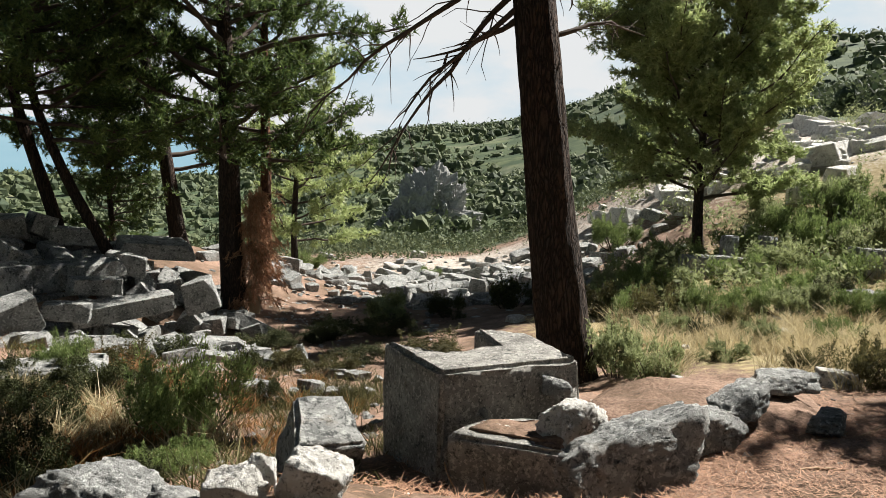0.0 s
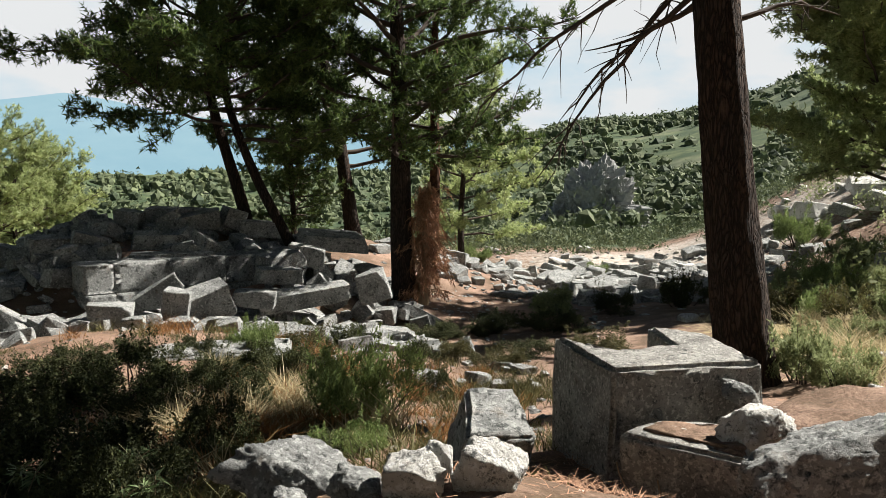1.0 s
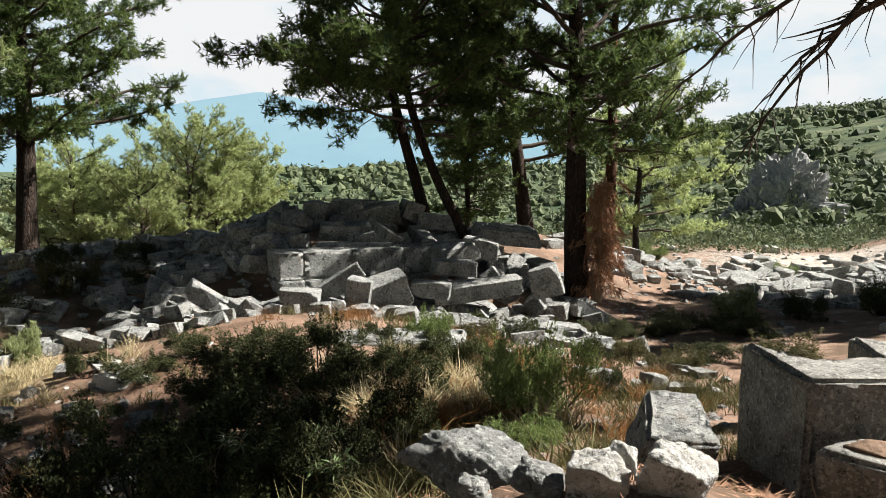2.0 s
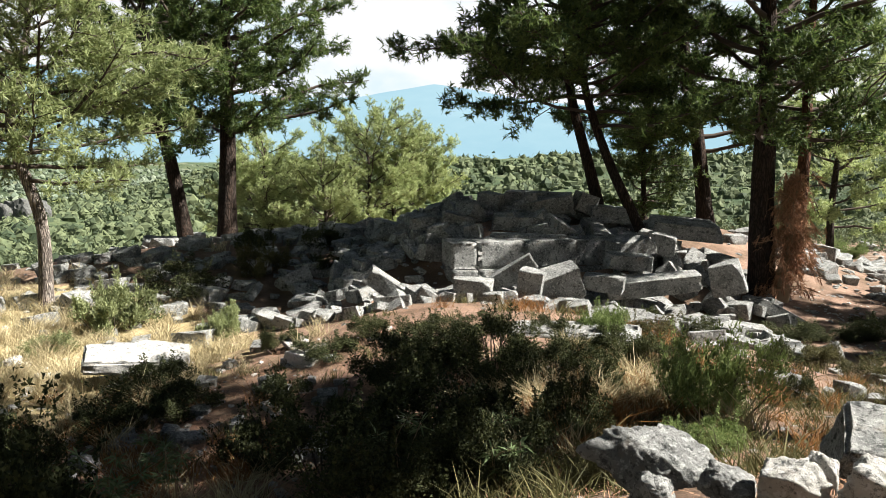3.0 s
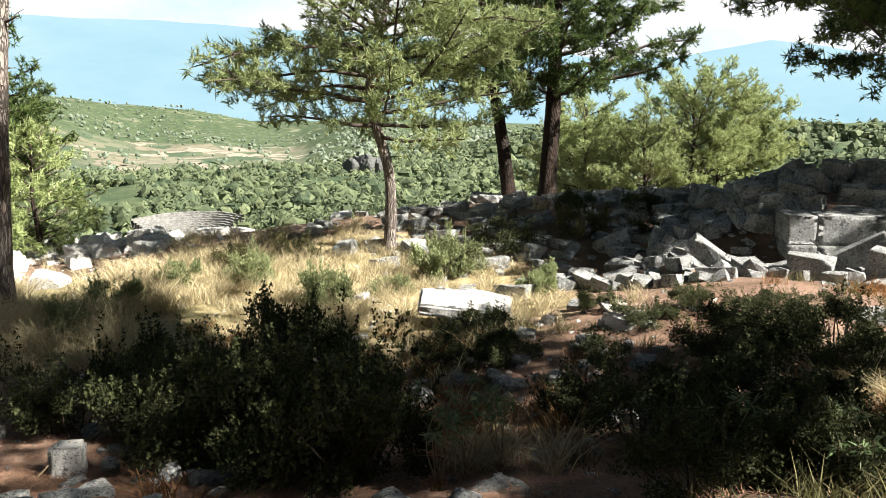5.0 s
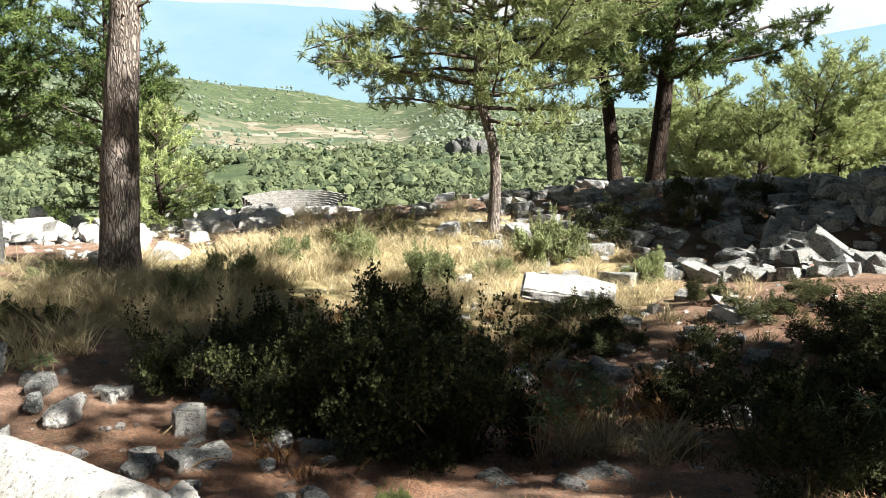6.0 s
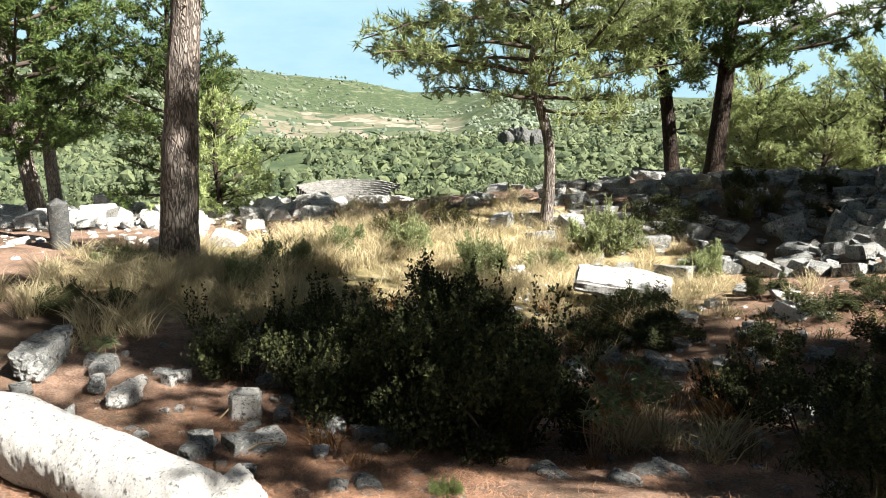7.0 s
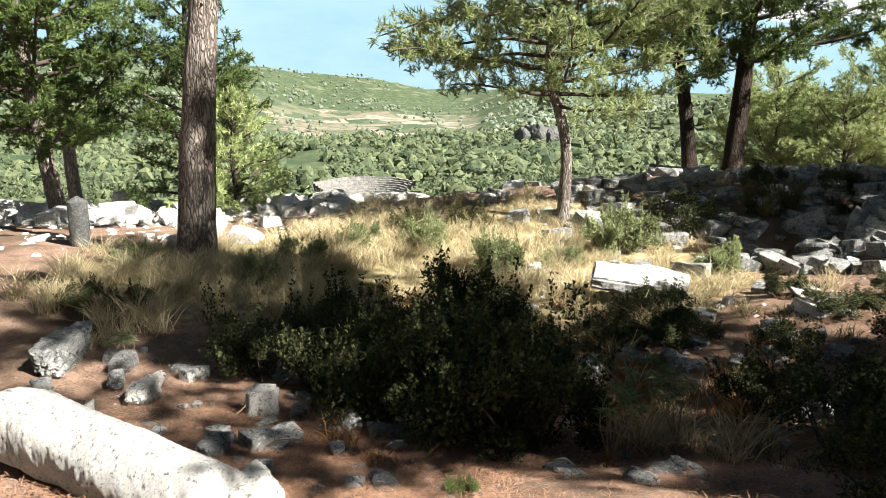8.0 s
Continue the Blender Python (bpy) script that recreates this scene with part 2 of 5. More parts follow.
def land(x, y):
    """The height of the ground at x, y (arrays), without its fine roughness."""
    x, y = np.asarray(x, float), np.asarray(y, float)
    near = np.full(x.shape, -3.0)
    for cx, cy, a in NEAR_MOUNDS + FAR_MOUNDS:
        w = 3.2 + 0.22 * math.hypot(cx + 2, cy - 3)
        near = near + a * np.exp(-((x - cx) ** 2 + (y - cy) ** 2) / w ** 2)
    # the core of the ruined tomb's heap, longer across than deep
    u, v = (x + 10.6) * 0.84 + (y - 17.2) * 0.54, -(x + 10.6) * 0.54 + (y - 17.2) * 0.84
    near = near + 1.0 * np.exp(-((u / 3.7) ** 4 + (v / 2.3) ** 4)) + 0.45 * np.exp(-((u / 6.0) ** 2 + (v / 3.5) ** 2))
    near = near + 0.5 * np.exp(-((x + 0.8) ** 2 + (y - 3.3) ** 2) / 1.9)
    near = near - 0.3 * np.exp(-((x - 0.2) ** 2 + (y - 4.9) ** 2) / 0.75)      # the dip before the chest
    r = np.hypot(x, y)
    b = np.degrees(np.arctan2(x, y))
    lr = np.log(np.maximum(r, 1.0))
    cols = np.array([np.interp(lr, np.log(RANGES), p) for p in PROFILES])
    i = np.clip(np.searchsorted(BEARINGS, b) - 1, 0, len(BEARINGS) - 2)
    lo, hi = np.array(BEARINGS)[i], np.array(BEARINGS)[i + 1]
    f = (b - lo) / (hi - lo)
    f = f * f * (3 - 2 * f)
    flat = cols.reshape(len(PROFILES), -1)
    k = np.arange(flat.shape[1])
    far = (flat[i.ravel(), k] * (1 - f.ravel()) + flat[i.ravel() + 1, k] * f.ravel()).reshape(x.shape)
    far = far - 6.5 * np.exp(-(((x + 166) / 20) ** 2 + ((y - 31) / 20) ** 2))      # the theatre's hollow
    s = np.clip((r - 26) / 18, 0, 1)
    s = s * s * (3 - 2 * s)
    return near * (1 - s) + far * s


# ---------------------------------------------------------------- mesh helpers


def mesh_of(name, verts, faces, mat, smooth=False):
    """A mesh from arrays: verts (n, 3) and triangles or quads (m, 3 or 4)."""
    verts, faces = np.asarray(verts, np.float32), np.asarray(faces, np.int32)
    me = bpy.data.meshes.new(name)
    me.vertices.add(len(verts))
    me.vertices.foreach_set("co", verts.ravel())
    k = faces.shape[1]
    me.loops.add(faces.size)
    me.loops.foreach_set("vertex_index", faces.ravel())
    me.polygons.add(len(faces))
    me.polygons.foreach_set("loop_start", np.arange(len(faces), dtype=np.int32) * k)
    me.polygons.foreach_set("use_smooth", np.full(len(faces), smooth))
    me.update(calc_edges=True)
    me.materials.append(mat)
    return me


def part(name, mesh, parent, label=""):
    ob = new(name, mesh)
    ob.parent = parent
    return tagged(ob, label)


class Heap:
    """Collects pieces (verts, faces of one width) into one mesh."""

    def __init__(self):
        self.v, self.f, self.n = [], [], 0

    def add(self, v, f):
        self.v.append(np.asarray(v, float))
        self.f.append(np.asarray(f, int) + self.n)
        self.n += len(v)

    def mesh(self, name, mat, smooth=False):
        return mesh_of(name, np.concatenate(self.v), np.concatenate(self.f), mat, smooth)


def tube(path, radii, sides=8, rough=0.0, rng=None, ridges=0):
    """A tapered tube of quads along a path of points."""
    path = np.asarray(path, float)
    n = len(path)
    tan = np.gradient(path, axis=0)
    tan /= np.linalg.norm(tan, axis=1)[:, None] + 1e-9
    ref = np.where(np.abs(tan[:, 2:3]) > 0.9, np.array([[1.0, 0, 0]]), np.array([[0, 0, 1.0]]))
    u = np.cross(tan, ref)
    u /= np.linalg.norm(u, axis=1)[:, None] + 1e-9
    w = np.cross(tan, u)
    a = np.linspace(0, 2 * math.pi, sides, endpoint=False)
    rad = np.repeat(np.asarray(radii, float)[:, None], sides, 1)
    if rough and rng is not None:
        rad = rad * (1 + rough * rng.uniform(-1, 1, rad.shape))
    v = path[:, None, :] + rad[..., None] * (np.cos(a)[None, :, None] * u[:, None, :] + np.sin(a)[None, :, None] * w[:, None, :])
    i = np.arange(n - 1)[:, None] * sides
    j = np.arange(sides)[None, :]
    k = (j + 1) % sides
    f = np.stack([i + j, i + k, i + sides + k, i + sides + j], -1).reshape(-1, 4)
    return v.reshape(-1, 3), f


def unit_ball(level):
    bm = bmesh.new()
    bmesh.ops.create_icosphere(bm, subdivisions=level, radius=1)
    v = np.array([p.co[:] for p in bm.verts])
    f = np.array([[q.index for q in p.verts] for p in bm.faces])
    bm.free()
    return v, f


BALLS = {k: unit_ball(k) for k in (1, 2, 3, 4, 5)}


def wobble(p, scale, seed):
    """Cheap smooth noise for arrays of points, about -1 to 1."""
    rng = np.random.RandomState(seed)
    out = np.zeros(len(p))
    for octave in range(4):
        k = rng.normal(0, 1, (6, 3)) * scale * 1.9 ** octave
        ph = rng.uniform(0, 6.28, 6)
        out += np.sin(p @ k.T + ph).sum(1) / 6 * 0.62 ** octave
    return out * 1.3


def boulder(seed, level=3, boxy=0.5, chips=9, rough=0.05):
    """A broken stone of about unit half-size: a polyhedron of random flats, softened and pitted."""
    rng = np.random.RandomState(seed)
    d, f = BALLS[level]
    normals = [(1, 0, 0), (-1, 0, 0), (0, 1, 0), (0, -1, 0), (0, 0, 1), (0, 0, -1)]
    normals = np.array(normals, float) + rng.normal(0, 0.10 + 0.22 * (1 - boxy), (6, 3))
    dist = rng.uniform(0.9, 1.05, 6) if boxy > 0.7 else rng.uniform(0.75, 1.1, 6)
    extra = rng.normal(0, 1, (chips, 3))
    extra /= np.linalg.norm(extra, axis=1)[:, None]
    normals = np.concatenate([normals / np.linalg.norm(normals, axis=1)[:, None], extra])
    dist = np.concatenate([dist, rng.uniform(0.88, 1.2, chips) + 0.22 * boxy])
    dots = np.maximum(d @ normals.T, 1e-3)
    r = dist[None, :] / dots
    p = 22.0
    rad = (r ** -p).sum(1) ** (-1 / p)
    v = d * rad[:, None]
    v *= (1 + rough * wobble(v, 2.2, seed + 1) + rough * 0.55 * wobble(v, 7, seed + 2) + (rough * 0.5 * wobble(v, 19, seed + 3) + rough * 0.35 * wobble(v, 40, seed + 4) if level > 3 else 0))[:, None]
    return v, f


def angular_stone(seed, boxy=0.8, worn=0.05):
    """A quarried or broken block of about unit half-size: flat faces, knocked-off corners, worn edges."""
    rng = np.random.RandomState(seed)
    bm = bmesh.new()
    jit = 0.05 + 0.22 * (1 - boxy)
    for sx in (-1, 1):
        for sy in (-1, 1):
            for sz in (-1, 1):
                corner = np.array([sx, sy, sz]) * (1 + rng.normal(0, jit, 3))
                cut = rng.uniform(0, 1) < 0.75 - 0.35 * boxy
                depth = rng.uniform(0.2, 0.75, 3) if cut else (0, 0, 0)
                for axis in range(3 if cut else 1):
                    p = corner.copy()
                    p[axis] -= np.sign(p[axis]) * depth[axis]
                    bm.verts.new(p)
    got = bmesh.ops.convex_hull(bm, input=bm.verts)
    inner = list({g for g in got["geom_interior"] + got["geom_unused"] if isinstance(g, bmesh.types.BMVert)})
    bmesh.ops.delete(bm, geom=inner, context="VERTS")
    bmesh.ops.dissolve_limit(bm, angle_limit=0.16, verts=bm.verts, edges=bm.edges)
    bmesh.ops.bevel(bm, geom=[e for e in bm.edges], offset=worn, segments=1, affect="EDGES", clamp_overlap=True)
    bmesh.ops.triangulate(bm, faces=bm.faces)
    bmesh.ops.subdivide_edges(bm, edges=[e for e in bm.edges if e.calc_length() > 0.7], cuts=1)
    bmesh.ops.triangulate(bm, faces=bm.faces)
    p = np.array([v.co[:] for v in bm.verts])
    p = p * (1 + 0.035 * wobble(p, 1.6, seed) + 0.02 * wobble(p, 5.0, seed + 1))[:, None]
    f = np.array([[q.index for q in q_face.verts] for q_face in bm.faces])
    bm.free()
    return p, f


BOULDERS = {}


def boulder_mesh(kind, mat, n, level, boxy, rough):
    BOULDERS[kind] = [mesh_of(kind, *boulder(100 * len(BOULDERS) + i, level, boxy, 11, rough), mat, level > 3) for i in range(n)]


def angular_meshes(kind, mat, n, boxy):
    BOULDERS[kind] = [mesh_of(kind, *angular_stone(1000 + 100 * len(BOULDERS) + i, boxy), mat) for i in range(n)]


angular_meshes("grey_rubble", STONE, 16, 0.75)
angular_meshes("pale_rubble", PALE, 12, 0.45)
angular_meshes("grey_block", STONE, 10, 0.95)
boulder_mesh("grey_near", STONE, 6, 5, 0.62, 0.085)
boulder_mesh("pale_near", PALE, 6, 5, 0.62, 0.085)


def height(x, y):
    return float(land(np.array([x]), np.array([y]))[0])


stone_rng = np.random.RandomState(5)


def stone(kind, x, y, size, sink=0.3, turn=None, z=None, label="weathered grey limestone block lying on the slope", name="stone",
          category="stone", group="", which=None):
    """One loose stone; size: its three half lengths; its foot stands a little in the ground."""
    rng = stone_rng
    mesh = BOULDERS[kind][rng.randint(len(BOULDERS[kind])) if which is None else which]
    ob = new(name, mesh)
    tilt = rng.uniform(-14, 14, 2)
    rx, ry, rz = turn if turn is not None else (tilt[0], tilt[1], rng.uniform(0, 360))
    z = height(x, y) if z is None else z
    ob.matrix_world = pose(x, y, z + size[2] * (1 - 2 * sink), rx, ry, rz) @ Matrix.Diagonal((*size, 1))
    return tagged(ob, label, category, group)

# ---------------------------------------------------------------- ground, one sheet to the horizon
HUB = (-6.0, 7.0)
_a = np.linspace(0, 2 * math.pi, 420, endpoint=False)
_r = np.concatenate([42 * np.linspace(0.004, 1, 210) ** 1.25, 42 * np.exp(np.linspace(0, math.log(4700 / 42), 96)[1:])])
_x = HUB[0] + _r[:, None] * np.cos(_a)[None, :]
_y = HUB[1] + _r[:, None] * np.sin(_a)[None, :]
_z = land(_x, _y)
_p = np.stack([_x.ravel(), _y.ravel(), np.zeros(_x.size)], 1)
_dist = np.hypot(_x, _y)
_near = np.clip(1 - _dist / 60, 0, 1)
_z = _z + (_near * (0.05 * wobble(_p, 1.1, 3) + 0.022 * wobble(_p, 4.0, 4)).reshape(_x.shape))
_far = np.clip((_dist - 60) / 200, 0, 1)
_z = _z + _far * (3.5 * wobble(_p, 0.022, 7)).reshape(_x.shape) + np.clip((_dist - 500) / 900, 0, 1) * (11 * wobble(_p, 0.0045, 9)).reshape(_x.shape)
_n, _s = len(_r), len(_a)
_i, _j = np.arange(_n - 1)[:, None] * _s, np.arange(_s)[None, :]
_k = (_j + 1) % _s
_f = np.stack([_i + _j, _i + _s + _j, _i + _s + _k, _i + _k], -1).reshape(-1, 4)
ground_mesh = mesh_of("ground", np.stack([_x.ravel(), _y.ravel(), _z.ravel()], 1), _f, GROUND, True)


def blob(cx, cy, rx, ry):
    return np.exp(-(((_x - cx) / rx) ** 2 + ((_y - cy) / ry) ** 2) * 0.9)


_bear = np.degrees(np.arctan2(_x, _y))
_grass = np.clip(blob(-15, 6.5, 5, 4) + blob(-14.5, 0.5, 3.5, 3.5) + blob(7, 14, 5, 6) + blob(12, 20, 7, 6) + blob(20, 30, 9, 9) + 0.45 * blob(-4, 8, 2.5, 2), 0, 1)
_peb = np.clip(0.42 * blob(1, 33, 8, 8) + 0.40 * blob(0, 44, 16, 9) + 0.8 * blob(-27, -1, 7, 5) + 0.7 * blob(20, 36, 10, 8) + 0.35 * blob(-13, 7, 2.5, 2.5), 0, 1)
_wood = np.clip((_dist - 42) / 25, 0, 1)
_fieldz = np.clip((_dist - 720) / 160, 0, 1) * np.clip((2000 - _dist) / 400, 0, 1) * np.clip((-68 - _bear) / 5, 0, 1) * np.clip((_bear + 91) / 5, 0, 1)
_att = ground_mesh.color_attributes.new("cover", "FLOAT_COLOR", "POINT")
_att.data.foreach_set("color", np.stack([_grass, _wood, _peb, _fieldz], -1).astype(np.float32).ravel())
tagged(new("ground", ground_mesh), "stony hillside with red pine litter, dry grass and wooded slopes", "ground", kind="structure")

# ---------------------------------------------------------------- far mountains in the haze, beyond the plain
# haze is painted on: pale blues that the mountains give off as emission
bd = Nodes("haze_painted_mountains", 1.0, 0.0)
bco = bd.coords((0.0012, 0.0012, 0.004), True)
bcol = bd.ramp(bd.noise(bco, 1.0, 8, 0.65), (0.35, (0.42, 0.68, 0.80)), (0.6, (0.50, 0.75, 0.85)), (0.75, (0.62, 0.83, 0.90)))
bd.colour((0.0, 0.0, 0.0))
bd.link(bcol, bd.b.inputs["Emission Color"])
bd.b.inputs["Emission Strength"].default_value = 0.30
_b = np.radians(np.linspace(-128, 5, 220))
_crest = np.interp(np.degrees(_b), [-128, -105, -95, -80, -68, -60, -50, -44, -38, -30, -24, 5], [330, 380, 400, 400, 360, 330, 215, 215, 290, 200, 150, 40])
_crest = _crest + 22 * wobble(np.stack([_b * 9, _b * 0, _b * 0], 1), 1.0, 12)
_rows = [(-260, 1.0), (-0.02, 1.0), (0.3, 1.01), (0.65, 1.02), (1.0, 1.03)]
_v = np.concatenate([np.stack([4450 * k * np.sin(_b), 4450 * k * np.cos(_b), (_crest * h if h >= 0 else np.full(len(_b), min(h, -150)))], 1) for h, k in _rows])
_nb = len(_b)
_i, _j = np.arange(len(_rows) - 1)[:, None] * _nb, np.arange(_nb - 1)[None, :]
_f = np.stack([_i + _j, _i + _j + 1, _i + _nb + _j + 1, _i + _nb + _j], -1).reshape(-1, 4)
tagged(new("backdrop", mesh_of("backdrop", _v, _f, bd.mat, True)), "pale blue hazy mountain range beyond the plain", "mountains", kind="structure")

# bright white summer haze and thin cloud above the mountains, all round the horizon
# a glowing ring added to whiten the low sky, which the dim world leaves dark
hz = Nodes("white_haze_glow", 1.0, 0.0)
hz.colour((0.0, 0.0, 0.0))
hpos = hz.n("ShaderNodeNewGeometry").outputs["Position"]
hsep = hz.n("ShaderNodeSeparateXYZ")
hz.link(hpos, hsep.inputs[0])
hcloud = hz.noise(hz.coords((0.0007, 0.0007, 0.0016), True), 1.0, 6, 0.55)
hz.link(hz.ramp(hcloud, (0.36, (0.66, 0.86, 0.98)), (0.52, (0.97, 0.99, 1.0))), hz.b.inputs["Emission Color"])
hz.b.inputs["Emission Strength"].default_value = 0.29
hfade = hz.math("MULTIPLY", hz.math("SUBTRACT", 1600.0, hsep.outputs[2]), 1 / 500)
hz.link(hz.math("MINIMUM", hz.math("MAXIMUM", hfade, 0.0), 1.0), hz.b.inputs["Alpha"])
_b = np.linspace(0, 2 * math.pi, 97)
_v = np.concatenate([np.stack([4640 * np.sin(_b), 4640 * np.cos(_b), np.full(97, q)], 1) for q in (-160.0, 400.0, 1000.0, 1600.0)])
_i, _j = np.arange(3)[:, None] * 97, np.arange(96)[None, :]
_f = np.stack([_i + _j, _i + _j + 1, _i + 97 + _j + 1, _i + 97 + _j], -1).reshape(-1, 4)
tagged(new("backdrop", mesh_of("backdrop", _v, _f, hz.mat, True)), "glowing ring of white summer haze and thin cloud along the horizon", "sky", kind="structure")

# ---------------------------------------------------------------- plants: makers


def needles(centres, ways, rng, count, length, width, spread):
    """Tufts of narrow needles round twig ends."""
    m = len(centres)
    c = np.repeat(centres, count, 0)
    w = np.repeat(ways, count, 0)
    d = w + rng.normal(0, spread, (m * count, 3))
    d /= np.linalg.norm(d, axis=1)[:, None]
    side = np.cross(d, rng.normal(0, 1, d.shape))
    side /= np.linalg.norm(side, axis=1)[:, None] + 1e-9
    ln = length * rng.uniform(0.6, 1.15, (m * count, 1))
    root = c + w * rng.uniform(-0.7, 0.5, (m * count, 1)) * length
    v = np.stack([root - side * width, root + side * width, root + d * ln], 1).reshape(-1, 3)
    return v, np.arange(len(v)).reshape(-1, 3)


def bent(start, way, length, rise, steps, rng, wander=0.12):
    """A wandering branch path."""
    p, d, out = np.array(start, float), np.array(way, float), []
    d /= np.linalg.norm(d)
    for _ in range(steps):
        out.append(p.copy())
        p = p + d * length / (steps - 1)
        d = d + rng.normal(0, wander, 3) + np.array([0, 0, rise / steps])
        d /= np.linalg.norm(d)
    return np.array(out)


def pine(x, y, tall, girth, lean=(), crown_from=0.35, reach=3.0, limbs=26, seed=1, bark=BARK_SHADED, leaf=NEEDLES, tuft=0.19, tufts=17,
         needle=14, label="", bare=(), fine=False, droop=0.1, sink=0.25, top_reach=0.55, away=None, name="pine_tree", width=0.0175):
    """A pine: root point, height, trunk radius, sideways offsets of the trunk along its height, crown."""
    rng = np.random.RandomState(seed)
    reach, limbs = reach * 1.28, int(limbs * 1.2)
    z0 = height(x, y) - sink
    tree = new(name)
    tree.location = (x, y, z0)
    steps = 150 if fine else 30
    t = np.linspace(0, 1, steps)
    lean = ((0, 0, 0), *lean)
    hs = [q[0] for q in lean]
    ox = np.interp(t * tall, hs, [q[1] for q in lean])
    oy = np.interp(t * tall, hs, [q[2] for q in lean])
    for _ in range(3):
        ox[1:-1], oy[1:-1] = (ox[:-2] + ox[1:-1] + ox[2:]) / 3, (oy[:-2] + oy[1:-1] + oy[2:]) / 3
    ox, oy = ox + 0.04 * np.sin(t * 11 + seed), oy + 0.04 * np.cos(t * 9 + seed)
    axis = np.stack([ox, oy, t * tall], 1)
    rad = girth * (1 - 0.78 * t ** 1.1) + girth * 0.55 * np.exp(-t * tall / 0.28)
    sides = 56 if fine else 14
    v, f = tube(axis, rad, sides)
    c = np.repeat(axis, sides, 0)
    out = v - c
    a = np.arctan2(out[:, 1], out[:, 0])
    q = np.stack([np.cos(a) * girth * 6, np.sin(a) * girth * 6, v[:, 2] * 1.1], 1)
    rough = 0.05 * wobble(q, 0.9, seed) + (0.07 * np.abs(wobble(np.stack([q[:, 0] * 3, q[:, 1] * 3, q[:, 2] * 1.6], 1), 0.8, seed + 1)) if fine else 0.04 * wobble(q * 2, 1, seed + 3))
    v = c + out * (1 + rough)[:, None]
    part("trunk", mesh_of("trunk", v, f, bark, True), tree, "dark furrowed pine trunk" if bark is BARK_SHADED else "")
    cs, ws = [], []
    for i in range(limbs):
        wood = Heap()
        h = crown_from + (0.99 - crown_from) * ((i + rng.uniform(0, 1)) / limbs)
        k = min(int(h * (steps - 1)), steps - 2)
        u = (h - crown_from) / (1 - crown_from)
        ang = i * 2.4 + rng.uniform(-0.5, 0.5)
        ln = reach * (0.75 + 0.45 * math.sin(min(1, u * 1.6 + 0.25) * math.pi * 0.6)) * (1 - (1 - top_reach) * u ** 1.6) * rng.uniform(0.6, 1.1)
        way = np.array([math.cos(ang), math.sin(ang), 0.15 + 0.7 * u - droop])
        if away is not None and way[0] * away[0] + way[1] * away[1] < -0.3:
            ln *= 0.55
        path = bent(axis[k], way, ln, 0.15 + 0.3 * u, 9, rng)
        r0 = min(girth * 0.34, 0.035 + 0.014 * ln) * (1 - 0.4 * u)
        wood.add(*tube(path, np.linspace(r0, 0.012, 9), 5))
        for s in range(max(4, int(ln * 3.6))):
            w = 0.28 + 0.72 * (s + rng.uniform(0, 1)) / max(4, int(ln * 3.6))
            j = min(int(w * 8), 7)
            d = path[j + 1] - path[j]
            d /= np.linalg.norm(d)
            sw = d * 0.6 + np.cross(d, (0, 0, 1)) * (1 if s % 2 else -1) * rng.uniform(0.3, 1.3) + np.array([0, 0, rng.uniform(-0.35, 0.45)])
            sl = (0.25 + 0.30 * ln * (1.15 - w)) * rng.uniform(0.6, 1.2)
            sub = bent(path[j] + d * 0.1, sw, sl, 0.25, 6, rng, 0.2)
            wood.add(*tube(sub[::5] if not fine else sub, np.linspace(0.014, 0.006, 2 if not fine else 6), 3))
            for _ in range(max(2, int(tufts * sl))):
                g = rng.uniform(0.3, 1.0)
                m = min(int(g * 5), 4)
                d2 = sub[m + 1] - sub[m]
                d2 /= np.linalg.norm(d2)
                cs.append(sub[m] + (sub[m + 1] - sub[m]) * (g * 5 - m) + rng.normal(0, 0.10, 3))
                ws.append(d2 * 0.5 + rng.normal(0, 0.5, 3) + np.array([0, 0, 0.25]))
        part("limb", wood.mesh("limb", TWIG, True), tree)
    for h, ang, ln, dip in bare:
        wood = Heap()
        k = min(int(h / tall * (steps - 1)), steps - 2)
        a = radians(90 - ang)
        path = bent(axis[k], (math.cos(a), math.sin(a), dip), ln, -0.3, 12, rng, 0.14)
        wood.add(*tube(path, np.linspace(min(0.05, girth * 0.2), 0.006, 12), 6))
        for s in range(int(ln * 5)):
            j = rng.randint(2, 10)
            d = path[j + 1] - path[j]
            d /= np.linalg.norm(d)
            sub = bent(path[j], d + rng.normal(0, 0.6, 3), rng.uniform(0.15, 0.25 * ln + 0.16), -0.4, 5, rng, 0.2)
            wood.add(*tube(sub, np.linspace(0.011, 0.003, 5), 4))
        part("limb", wood.mesh("limb", TWIG, True), tree, "bare dead limb")
    if cs:
        ws = np.array(ws)
        ws /= np.linalg.norm(ws, axis=1)[:, None]
        part("crown", mesh_of("crown", *needles(np.array(cs), ws, rng, needle, tuft, width, 0.8), leaf), tree, "open clumps of green pine needles")
    return tagged(tree, label or "tall pine with a dark furrowed trunk and open green crown", "pine tree", "pines on the hill")


